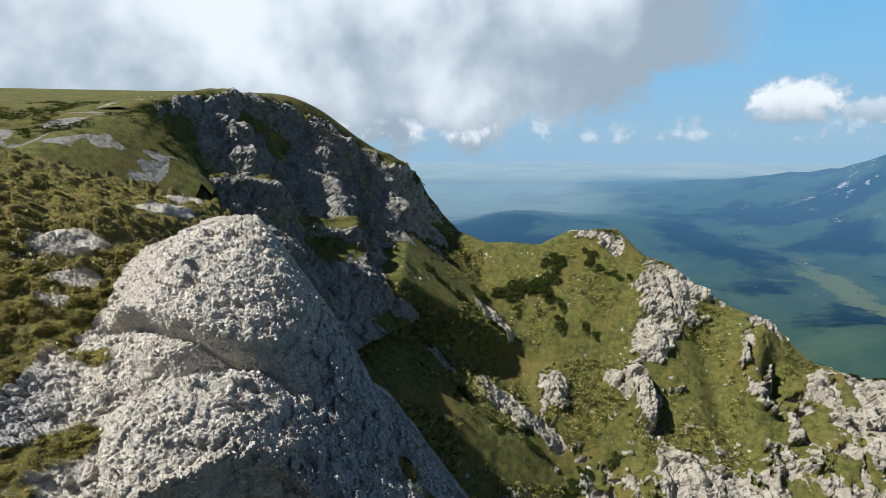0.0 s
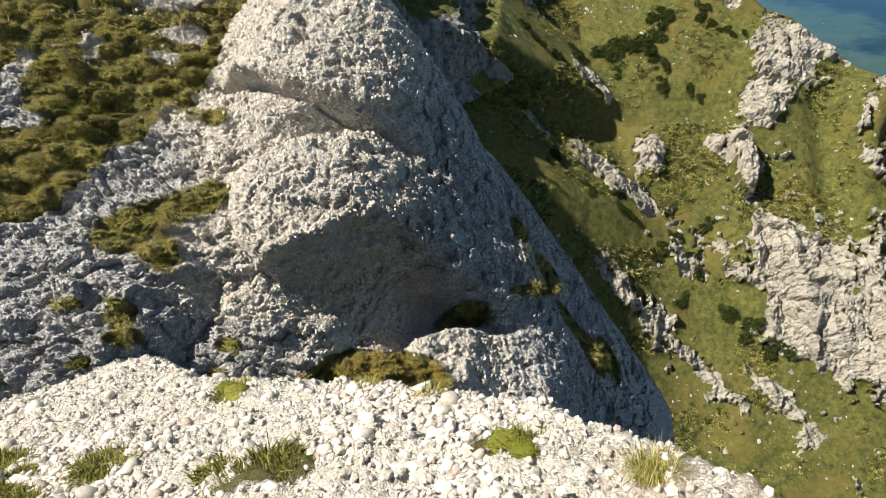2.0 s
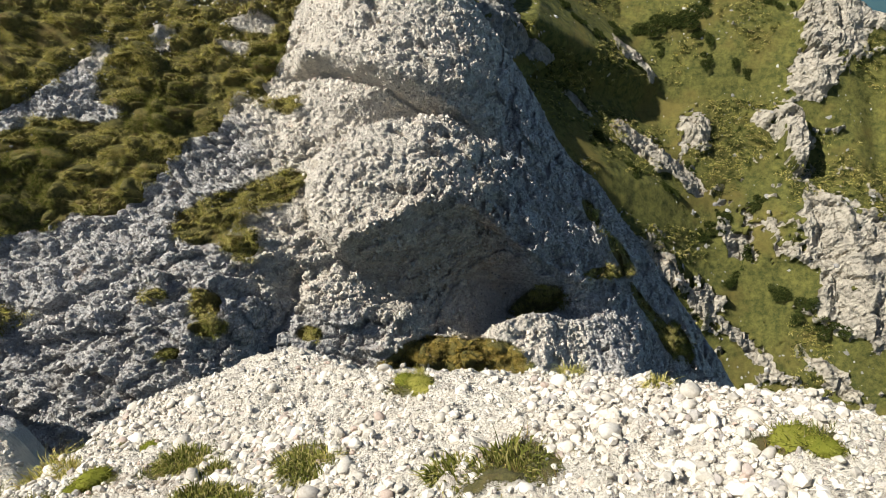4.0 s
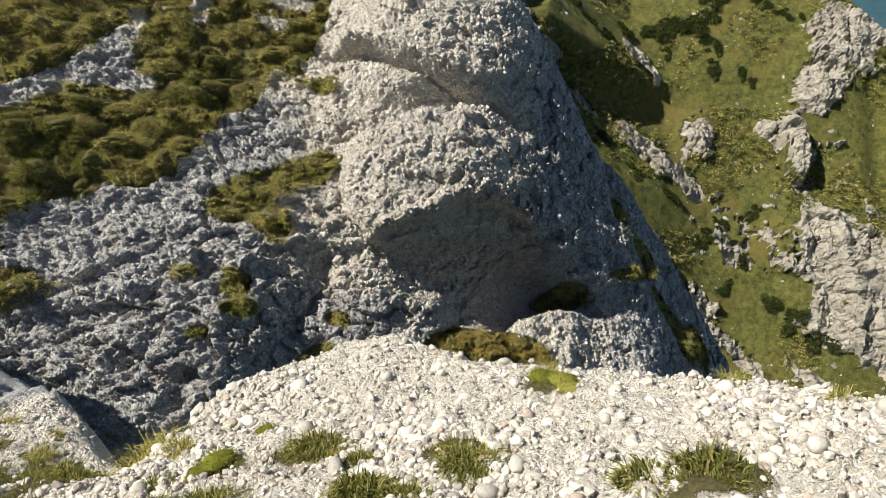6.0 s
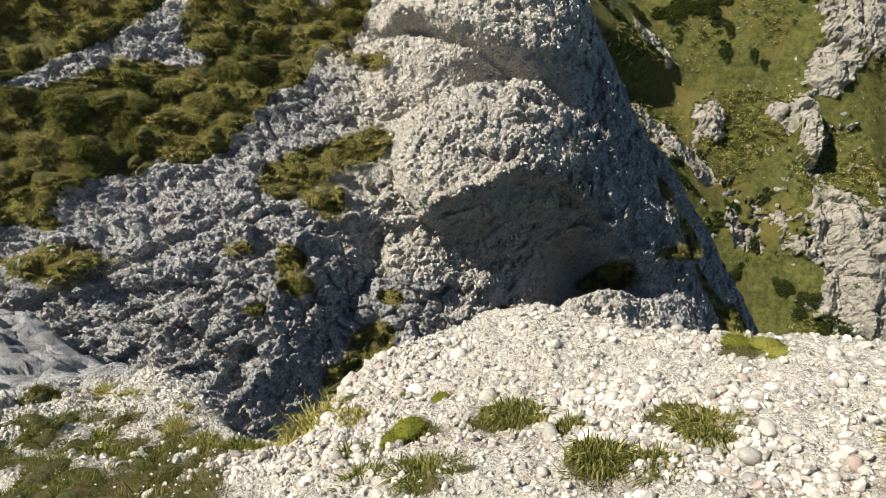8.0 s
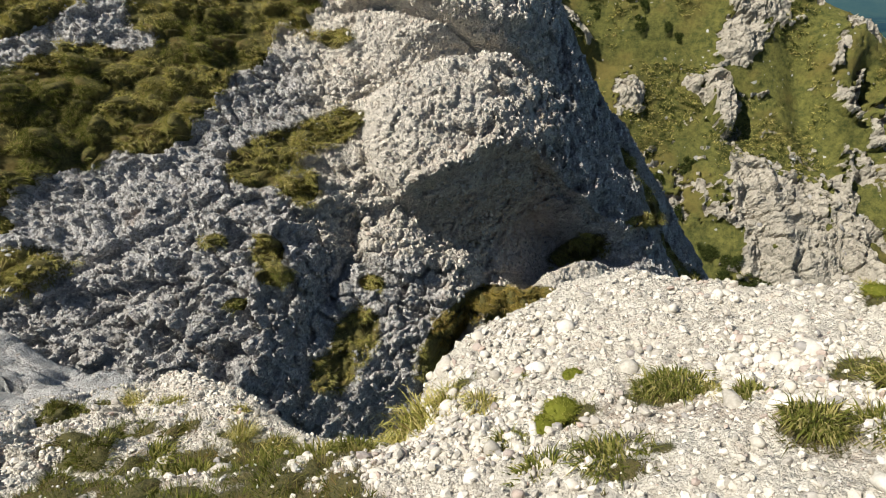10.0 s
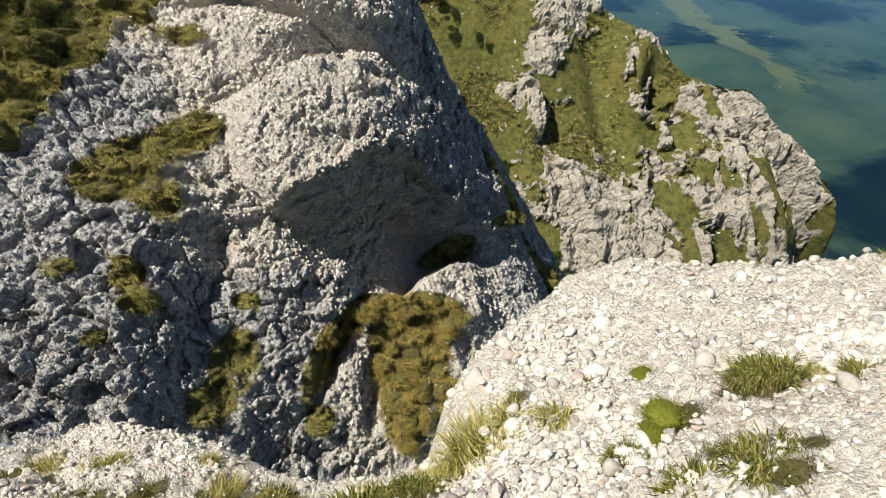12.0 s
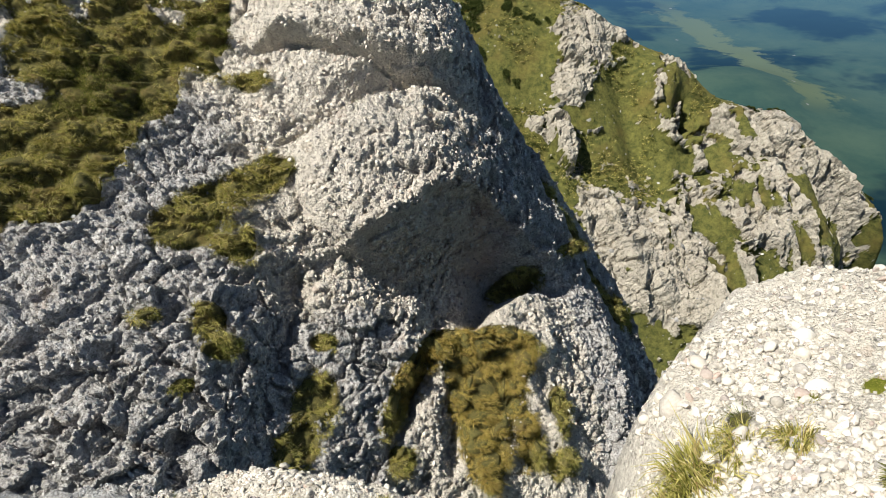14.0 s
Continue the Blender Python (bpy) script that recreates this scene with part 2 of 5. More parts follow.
def outcrop_form(u, v):
    """The rounded outcrop across the gully, over its tilted plane."""
    front = -0.102 - 0.47 * u + 0.099 * v - 0.365 * (v + 1) * sstep(-u, 1, 4) - 0.35 * soft(-v - 6.0, 0.8)
    # lower boss, its sharp upper rim, and the slab above it
    lip = lip_line(u)
    below = v - lip
    d = v - wedge_line(u)
    inside = sstep(u, -2.7, -1.9) * sstep(-u, -1.8, -0.5)
    body = front + 1.16 * dome(u, v, 0.0, 0.42, 2.15, 1.9, 25, 0.55) * sstep(wedge_line(u) - v, -0.04, 0.22)
    body = body + 0.60 * blob(u, v, 0.0, 2.5, 1.6, 0.9) * sstep(d, 0.05, 0.75) - 0.34 * np.exp(-((d - 0.04) / 0.065) ** 2) * inside
    h = smin(body, smax(2.15 - 1.50 * u - 0.10 * v, 1.048 - 1.24 * u - 0.097 * v, 0.2), 0.24)
    h = smin(h, np.interp(u, (-12, -4.2, -3.4, 0, 3), (10.8, 7.65, 6.4, 7.75, 8.95)) - 1.202 * v, 0.6)
    h = smin(smin(h, 20.8 - 4.615 * u - 3.289 * v, 0.5), 16.336 - 3.463 * u - 0.718 * v, 0.5)
    h = h + 0.45 * soft(u - 1.5, 0.4) * sstep(-v, 0.6, 3.6) * sstep(-u, -6.0, -4.2)
    # the notch between the tower and its shoulder
    d = u - 3.25 + 0.40 * (v - 3.0)
    h = h - 1.9 * np.exp(-(d / 0.38) ** 2) * sstep(v, 1.9, 3.2)
    # step over the slanting crease
    d = v - crease_line(u)
    w = sstep(u, -3.0, -2.3) * sstep(-u, -2.0, -0.7)
    h = h + 0.46 * sstep(d, -0.03, 0.24) * np.exp(-np.clip(d, 0, 9) / 2.2) * w - 0.36 * np.exp(-(d / 0.05) ** 2) * w
    h = h + 0.30 * blob(u, v, -2.2, 2.98, 0.30, 0.16, 10) + 0.20 * blob(u, v, 0.9, 2.62, 0.26, 0.07, 20)
    h = h + 0.52 * dome(u, v, 0.1, 5.0, 2.5, 2.8, -8, 0.8)
    h = h + 0.25 * dome(u, v, 3.3, 0.0, 1.2, 1.2, 10, 0.8) - 0.35 * blob(u, v, 3.4, -1.35, 1.1, 0.3)
    # under the nose the rock falls back into a hollow, then steps out again to the foot
    foot = foot_form(u, v)
    hollow = np.interp(u, (-2.6, -1.4, -0.6, 0.0, 0.4, 1.0, 1.7, 2.5, 3.3, 4.2), (0, 0.08, 0.10, 0.3, 0.5, 0.7, 1.45, 1.50, 0.7, 0))
    reach = np.interp(u, (-2, -0.5, 0.5, 1.5, 3.0), (0.35, 0.9, 1.5, 1.3, 0.8))
    shelf = np.interp(u, (-2.6, -1.6, -0.9, -0.1, 0.3, 1.2, 1.6, 3.0, 4.2), (-1.5, -1.35, -1.75, -2.15, -2.62, -2.6, -2.05, -1.75, -1.6)) + 0.12 * np.sin(3.1 * u)
    back = foot - hollow * sstep(v - shelf, -0.12, 0.16)
    under = 0.22 * sstep(-below, 0, 0.14) + 0.78 * sstep(-below / reach, 0.1, 1.0)
    w = under * sstep(u, -3.8, -2.4) * sstep(-u, -5.0, -3.4)
    h = h + (np.minimum(back, h) - h) * w
    # the crown falls away behind
    h = h - 1.0 * sstep(v, 6.6, 7.7) * sstep(u, -3.6, -2.4) * sstep(-u, -2.0, -0.8)
    # brow: the lip is a thin proud edge
    h = h + 0.16 * np.exp(-((below - 0.06) / 0.13) ** 2) * sstep(u, -1.6, -0.8) * sstep(-u, -0.8, -0.2)
    # hollows weathered out of the nose and the right flank
    for u0, v0, r, deep in ((0.67, 1.5, 0.13, 0.3), (1.77, 0.4, 0.16, 0.4), (2.3, -0.25, 0.22, 0.5), (1.3, 0.95, 0.1, 0.2), (2.9, -0.55, 0.3, 0.45), (3.5, 0.7, 0.2, 0.5), (-4.7, -2.9, 0.16, 0.25), (-3.9, -4.2, 0.2, 0.3)):
        h = h - deep * blob(u, v, u0, v0, r, r * 0.8)
    # ledges of the slab: a slanting step and a crack
    d = (v + 3.6) - 0.62 * (u + 5.2)
    h = h - 0.16 * sstep(d, -0.05, 0.12) * np.exp(-np.clip(d, 0, 9) / 0.5) * sstep(-u, 2.3, 3.2)
    d = (v + 2.45) - 0.88 * (u + 5.4)
    h = h - 0.12 * np.exp(-(d / 0.12) ** 2) * sstep(-u, 4.0, 4.6) * sstep(u, -8, -6.5)
    # banks of turf stand a little proud
    return h + 0.16 * outcrop_cover(u, v)


TURF = [(-3.4, -0.35, 1.0, 0.42, 30), (-2.5, 0.30, 0.45, 0.30, 25), (-3.9, -0.95, 0.35, 0.30, 0), (-3.2, -1.2, 0.30, 0.18, -20), (-2.75, 2.15, 0.38, 0.26, 0), (-6.75, -3.1, 0.6, 0.42, 20)]
TUFTS = [(-3.5, -2.4, 0.22, 0.26, 0), (-3.3, -2.85, 0.26, 0.18, 10), (-2.98, -1.12, 0.16, 0.28, -25), (-1.86, -2.75, 0.22, 0.15, 0),
         (-2.05, -3.74, 0.36, 0.48, -30), (-2.4, -4.5, 0.34, 0.28, 0), (0.12, -2.95, 0.34, 0.16, 40), (-0.5, -3.6, 0.2, 0.42, -30),
         (1.0, -3.3, 0.62, 0.6, 0), (0.9, -4.5, 0.28, 0.85, 0), (1.9, -3.1, 0.4, 0.42, 0), (2.8, -4.3, 0.22, 0.5, 0), (2.7, -5.4, 0.34, 0.28, 0),
         (2.5, -1.4, 0.7, 0.3, 20), (4.2, -0.5, 0.5, 0.14, 20), (3.8, 1.0, 0.16, 0.35, 30), (4.6, 0.1, 0.2, 0.5, 40), (5.9, -1.8, 0.2, 0.6, 30), (6.4, -1.8, 0.2, 0.6, 30),
         (5.2, -1.0, 0.14, 0.5, 40), (1.5, -3.0, 0.7, 0.35, 0), (1.35, -3.9, 0.62, 0.55, 0), (1.1, -4.9, 0.4, 0.6, 0), (2.0, -4.9, 0.25, 0.5, 0), (-0.2, -3.3, 0.16, 0.6, -35), (-0.7, -4.1, 0.16, 0.4, -30), (-0.65, -4.9, 0.25, 0.25, 0), (0.85, -2.7, 0.5, 0.16, 0), (-3.8, -3.4, 0.14, 0.1, 0), (-4.3, -2.3, 0.16, 0.1, 0)]
BARE = [(-6.72, 2.5, 0.75, 0.26, 78), (-7.0, 1.5, 0.75, 0.32, 42), (-6.25, 1.4, 0.5, 0.26, 10), (-7.8, 0.72, 0.8, 0.26, 42), (-8.9, -0.4, 0.8, 0.18, 42), (-5.6, 3.6, 0.22, 0.5, 0),
        (-4.2, 3.65, 0.32, 0.24, 0), (-4.6, 5.5, 0.85, 0.55, 30), (-4.4, 9.4, 0.55, 1.1, -20), (-5.0, 11.6, 0.6, 0.8, 0), (-4.0, 4.4, 0.5, 0.3, 20)]


def outcrop_cover(u, v):
    """How much turf lies where on the outcrop."""
    g = sum(blob(u, v, *e) for e in TURF) + 1.4 * sum(blob(u, v, *e) for e in TUFTS)
    low = np.interp(u + 0.45 * vnoise(np.stack([u * 0.9, v * 1.1, 0 * u], 1), 83) + 0.2 * vnoise(np.stack([u * 2.6, v * 2.6, 0 * u], 1), 84), (-12, -9.5, -8.0, -7.3, -6.9, -6.2, -5.6, -4.9, -4.5, -4.3, -4.1, -3.0, -2.7), (-3.6, -3.3, -3.0, -2.6, -1.6, -1.1, -0.95, -0.5, 0.0, 1.0, 2.35, 2.5, 4.0))
    ragged = 0.35 * vnoise(np.stack([u * 1.3, v * 1.3, 0 * u], 1), 81) + 0.2 * vnoise(np.stack([u * 3.3, v * 3.3, 0 * u], 1), 82)
    meadow = sstep(v - low + ragged, -0.12, 0.18) * sstep(-u, 2.9, 3.4) + sstep(v, 6.9, 7.6) * sstep(-u, -1.0, 0.4)
    g = np.maximum(np.clip(g, 0, 1), np.clip(meadow, 0, 1))
    g = g - 1.1 * sum(blob(u, v, *e) for e in BARE)
    return np.clip(g, 0, 1)


def ledge_edge(x):
    return np.interp(x, (-13, -11.7, -10.4, -9.5, -8.7, -8.2, -7.5, -6.75, -6.3, -5.95, -5.5, -5.2, -5.1, -4.98, -4.72, -4.4, -4.1, -3.55, -2.95, -2.4, -1.95, -1.25, -0.75, -0.2, 0.1, 0.8, 3),
                     (8.3, 7.9, 7.4, 7.2, 6.6, 6.0, 5.4, 4.72, 4.38, 4.05, 3.85, 3.82, 3.92, 4.06, 4.27, 4.52, 4.80, 4.72, 4.30, 4.04, 3.88, 3.5, 3.2, 2.75, 2.3, 1.5, 0.2))


def ledge_form(x, y):
    """The bright ledge on which one walks, falling off to the gully."""
    z = -1.44 + 0.24 * (x + 3.775) - 0.30 * (y - 3.257)
    z = z + 0.14 * soft(2.0 - y, 0.6) * -1.0
    z = z - 0.28 * soft(y - 4.0, 0.4) * sstep(-x, 6.8, 8.0) * sstep(x, -11.2, -9.4) + 0.25 * soft(-x - 11.5, 0.5)
    z = z - 0.26 * sstep(-x, 4.75, 5.15) * sstep(y, 2.9, 3.4) - 0.20 * sstep(-x, 5.0, 5.12) * sstep(y, 3.3, 3.7) * sstep(x, -6.6, -5.6)
    z = z + 0.10 * blob(x, y, -3.8, 4.74, 0.42, 0.14)
    z = z + 0.06 * blob(x, y, -3.9, 4.2, 0.9, 0.6)
    z = z + 0.16 * blob(x, y, -8.3, 4.3, 1.3, 0.7, -35) + 0.22 * blob(x, y, -8.1, 3.2, 0.8, 0.5, 20)
    return z - 3.4 * soft(y - ledge_edge(x), 0.05)


def ridge_crest(u):
    return np.interp(u, (-60, -45, -28, -20, -11.8, -8.2, -0.5, 3.1, 6.9, 7.7, 13.1, 18, 23, 32, 37.5, 41.8, 44),
                     (27, 27, 24.9, 21, 20.3, 22.4, 23.2, 18.5, 17, 13.7, 10.3, 7.0, 1.2, -3.3, -10.8, -17, -21))


CRAGS = [(-0.6, -4.0, 1.6, 4.2, 8, 0.2), (-3, 20.5, 5.0, 2.2, -20, 0.9), (4.5, 10.5, 4.0, 5.5, 0, 1.6), (2.0, 4.0, 3.0, 3.0, 0, 1.2), (16, 4.0, 3.6, 4.5, 0, 2.6), (14.5, -3.0, 2.6, 5.5, 5, 2.0),
         (24, -6.0, 6.0, 6.5, -35, 1.6), (30, -12, 5.0, 10, 0, 2.2), (36, -18, 4.0, 9.0, 0, 1.8), (20, -18, 5.0, 7.0, 0, 1.4), (12, -20, 5.0, 7.0, 10, 2.0),
         (2.5, -15, 4.5, 4.0, -20, 1.8), (8.0, -25, 4.5, 4.5, 0, 1.8), (14.5, -28, 5.0, 5.0, 0, 2.0), (3.5, -22, 3.0, 3.5, 0, 1.2), (22, -12, 5.0, 6.0, -20, 1.6), (27, -20, 6.0, 8.0, 0, 1.8), (35, -24, 6.0, 7.0, 0, 1.8), (-12.3, -3.0, 2.4, 2.6, 0, 2.0), (-19, 5.6, 3.8, 1.5, -48, 0.9), (10.5, 11.5, 3.5, 1.8, -35, 0.9)]
CRAGS_LOW = [(-19, -6, 3.5, 1.6, -40, 0.5), (-14, -9.5, 3.0, 1.5, -40, 0.6), (-3.5, -1.5, 2.0, 1.6, 0, 0.8), (-16, -22, 5.0, 1.0, -45, 0.4),
             (-6, -30, 6.0, 1.0, -42, 0.4), (3, -33, 5.0, 1.2, -40, 0.5), (-26, -3, 3.0, 0.8, -45, 0.3), (6, -24, 3.5, 3.0, 0, 1.0), (-8, -17, 3.0, 1.5, -40, 0.5)]


def ridge_rock(u, v):
    """Where crags break through the turf of the ridge."""
    return np.clip(sum(blob(u, v, *e[:5]) for e in CRAGS + CRAGS_LOW), 0, 0.85)


def ridge_form(u, v):
    h = 0.06 * np.clip(u - 30, 0, 20)
    # the slope rises to the foot of the cliff
    w = np.clip(v, -12, 40)
    bank = 20.6 - 0.78 * w - 1.2 * (np.clip(u, -31.0, 60) + 30.5) - 26 * sstep(-v, -4.0, 7.0)
    h = h + smax(smax(0 * u, 15.4 - 0.78 * w - 0.9 * (u + 35 - 0.28 * w), 1.4), bank, 1.0)
    h = h + sum(e[5] * blob(u, v, *e[:5]) for e in CRAGS + CRAGS_LOW)
    h = h + 4.2 * dome(u, v, -0.6, -4.0, 1.7, 4.6, 8, 0.6) - 1.2 * blob(u, v, 3.0, -8.0, 1.8, 4.0, 15)
    h = h - 4.2 * blob(u, v, 16.6, -2.8, 1.5, 3.4, -8) - 2.5 * blob(u, v, 12.5, -24.5, 1.6, 3.0, 10)
    h = h - 1.8 * blob(u, v, 9.6, -4.0, 2.0, 8.0, 4)
    h = h - 1.1 * soft(u - 31.5, 0.8) * sstep(ridge_crest(u) - v, 3.0, 9.0)
    h = h - 2.0 * soft(v - ridge_crest(u), 0.5) - 3.0 * soft(u - 42.0, 0.4)
    return h


def cliff_crest(u):
    return np.interp(u, (-40, 0.6, 9, 17, 30.5, 37, 43, 50, 54.5, 56.5, 62, 75), (5.8, 6.5, 8.85, 10.0, 9.6, 6.15, 2.1, -1.4, -7.0, -12.2, -20.6, -35))


def cliff_foot(u):
    return np.interp(u, (0, 5.5, 30, 45, 55, 60), (-16.5, -21, -22.5, -18, -14, -18))


def cliff_form(u, v):
    h = -1.6 * soft(v - cliff_crest(u), 0.4)
    h = h + 2.2 * dome(u, v, 1.0, -1.5, 3.0, 4.0, 0, 0.6)
    h = h - 1.5 * blob(u, v, 7.0, 2.0, 2.5, 6.0, -20) + 2.0 * blob(u, v, 14.0, 0.0, 2.0, 9.0, -25) + 2.2 * blob(u, v, 27.0, -6.0, 2.2, 9.0, -30)
    h = h - 1.8 * blob(u, v, 20.0, -4.0, 2.2, 9.0, -28) + 1.8 * blob(u, v, 42.0, -6.0, 3.0, 8.0, -30) - 1.6 * blob(u, v, 35.0, -7.0, 2.4, 9.0, -30)
    return h - 3.0 * soft(u - 57.5, 0.6)


def plateau_form(x, y):
    """The grassy table land behind and the slope below it."""
    z = 5.3 + 0.10 * (y - 60) - 0.13 * soft(y - 150, 12) - 0.20 * soft(62 - y, 5.0)
    u = (x + 24.5) * 0.305 + (y - 60) * 0.952
    back = -((x + 24.5) * 0.952 - (y - 60) * 0.305)
    prow = sstep(u, 0.0, 4.0)
    edge = 0.616 * np.clip(cliff_crest(u), -30, 10) * prow + 0.6 * (1 - prow)
    return smin(z, 0.788 * cliff_crest(u) + 0.15 * back + 1.0, 1.0) - (0.9 + 2.1 * prow) * soft(edge - back, 0.5)


def swell(a, r, a0, r0, wa, wr, high):
    return high * np.exp(-((a - a0) / wa) ** 2 - ((r - r0) / wr) ** 2)


def far_form(r, a):
    """Valley, foothills and plain, by distance and bearing (radians, right positive)."""
    z = np.interp(r, (5, 30, 60, 120, 500, 1500, 2500, 3800, 4950), (-16, -40, -74, -130, -400, -400, -318, -200, -112))
    z = z + swell(a, r, 0.09, 2600, 0.07, 260, 55) + swell(a, r, 0.24, 2500, 0.10, 300, 34) + swell(a, r, 0.40, 2200, 0.09, 260, 18)
    z = z + swell(a, r, 0.22, 3300, 0.10, 380, 25) + swell(a, r, 0.38, 3350, 0.13, 400, 75) + swell(a, r, 0.62, 3200, 0.14, 450, 260)
    z = z + swell(a, r, 0.55, 1500, 0.12, 220, 60) + swell(a, r, 0.30, 1400, 0.10, 160, 30)
    return z


# ---------------------------------------------------------------- materials
def material(name):
    m = bpy.data.materials.new(name)
    m.use_nodes = True
    return m, Nodes(m.node_tree)


def finish(n, colour, rough=0.9, height=None, bump=0.4, dist=0.02, spec=0.25):
    ins = {"Base Color": colour, "Roughness": rough, "Specular IOR Level": spec}
    if height is not None:
        ins["Normal"] = n("ShaderNodeBump", {"Height": height, "Strength": bump, "Distance": dist})
    b = n("ShaderNodeBsdfPrincipled", ins)
    n("ShaderNodeOutputMaterial", {0: b})


def rock_material(name, light, mid, dark, size, grass=((0.19, 0.165, 0.05), (0.065, 0.062, 0.017)), grey_tint=(0.16, 0.165, 0.17), relief=1.0, iron=0.35, spots=1.0):
    """Conglomerate or limestone: stones in a matrix, greyed by a mask for weathering and painted shade, turf where
    'cover' says so.
    """
    m, n = material(name)
    pos = n("ShaderNodeNewGeometry").outputs["Position"]
    tone = n("ShaderNodeAttribute", attribute_name="tone").outputs["Fac"]
    cover = n("ShaderNodeAttribute", attribute_name="cover").outputs["Fac"]
    age = n("ShaderNodeAttribute", attribute_name="age").outputs["Fac"]
    warp = n("ShaderNodeVectorMath", {0: pos, 1: n("ShaderNodeVectorMath", {0: n("ShaderNodeTexNoise", {"Vector": pos, "Scale": 2.0 / size, "Detail": 3.0}).outputs["Color"], 3: size * 0.2}, operation="SCALE").outputs[0]}, operation="ADD").outputs[0]
    v1 = n("ShaderNodeTexVoronoi", {"Vector": warp, "Scale": 1.0 / (0.62 * size)})
    v2 = n("ShaderNodeTexVoronoi", {"Vector": warp, "Scale": 1.0 / (0.27 * size)})
    big = n.noise(0.12 / size, pos, 5.0, 0.6)
    fine = n.noise(14.0 / size, pos, 6.0, 0.7)
    c = n.ramp(tone, [(0.0, dark), (0.25, mid), (0.65, light), (0.85, mid), (1.0, light)])
    c = n.mix(0.45, c, n.ramp(v1.outputs["Color"], [(0.1, dark), (0.45, mid), (0.9, light)]))
    c = n.mix(0.30, c, n.ramp(v2.outputs["Color"], [(0.1, dark), (0.5, mid), (0.9, light)]))
    dulled = n.math("ADD", age, n.math("MULTIPLY", n.math("SUBTRACT", big, 0.5), 0.9))
    c = n.mix(n.math("MULTIPLY", n.smooth(dulled, 0.35, 0.85), 0.82), c, n.mix(n.ramp(v2.outputs["Color"], [(0.2, 0.0), (0.9, 1.0)]), (*[w * 0.55 for w in grey_tint], 1), (*[w * 1.5 for w in grey_tint], 1)))
    rust = n.math("MULTIPLY", n.smooth(n.noise(0.35 / size, pos, 4.0, 0.65), 0.58, 0.72), iron)
    c = n.mix(rust, c, (0.34, 0.20, 0.11, 1))
    stain = n("ShaderNodeAttribute", attribute_name="stain").outputs["Fac"]
    blot = n.math("MULTIPLY", stain, n.smooth(n.noise(0.5 / size, pos, 5.0, 0.7), 0.36, 0.62))
    c = n.mix(n.math("MULTIPLY", blot, 0.65), c, (0.27, 0.165, 0.10, 1))
    c = n.mix(0.30, c, n.ramp(fine, [(0.25, dark), (0.75, light)]))
    # dark spots paint the small shadows of pits and gaps between stones
    pit_shade = n.math("MULTIPLY", n.smooth(n.noise(5.5 / size, warp, 3.0, 0.6), 0.55, 0.66), n.math("ADD", 0.45, n.math("MULTIPLY", n.smooth(n.noise(0.5 / size, pos, 3.0, 0.6), 0.40, 0.62), 0.45)))
    c = n.mix(n.math("MULTIPLY", pit_shade, spots), c, (dark[0] * 0.32, dark[1] * 0.32, dark[2] * 0.34, 1))
    g = n.ramp(n.noise(2.2 / size, pos, 6.0, 0.75), [(0.36, grass[1]), (0.64, grass[0])])
    g = n.mix(n.math("MULTIPLY", n.smooth(n.noise(0.22 / size, pos, 5.0, 0.65), 0.48, 0.68), 0.7), g, (grass[0][0] * 1.05, grass[0][1] * 0.86, grass[0][2] * 0.95, 1))
    edge = n.math("ADD", cover, n.math("MULTIPLY", n.math("SUBTRACT", n.noise(5.0 / size, pos, 5.0, 0.7), 0.5), 0.9))
    turf = n.smooth(edge, 0.40, 0.56)
    c = n.mix(turf, c, g)
    bareness = n.math("SUBTRACT", 1.0, turf)
    height = n.math("ADD", n.math("MULTIPLY", n.math("ADD", n.math("MULTIPLY", v1.outputs["Distance"], -1.1), n.math("MULTIPLY", v2.outputs["Distance"], -0.6)), bareness), n.math("SUBTRACT", n.math("MULTIPLY", fine, 0.5), n.math("MULTIPLY", n.math("MULTIPLY", pit_shade, bareness), 0.6)))
    finish(n, c, 0.92, height, 0.9 * relief, 0.45 * size)
    return m


ROCK_NEAR = rock_material("pale conglomerate", (0.76, 0.71, 0.605), (0.58, 0.53, 0.435), (0.27, 0.235, 0.185), 0.045, ((0.13, 0.115, 0.04), (0.045, 0.045, 0.016)), (0.33, 0.347, 0.367), relief=0.9, spots=0.55)
ROCK_MID = rock_material("grey conglomerate", (0.84, 0.77, 0.65), (0.70, 0.635, 0.53), (0.34, 0.305, 0.255), 0.15, grey_tint=(0.43, 0.435, 0.445), relief=1.1, iron=0.4, spots=0.7)
ROCK_FAR = rock_material("far limestone", (0.56, 0.51, 0.41), (0.42, 0.38, 0.30), (0.17, 0.155, 0.125), 1.6, ((0.160, 0.152, 0.036), (0.044, 0.054, 0.012)), (0.19, 0.195, 0.19), relief=0.8, spots=0.6)


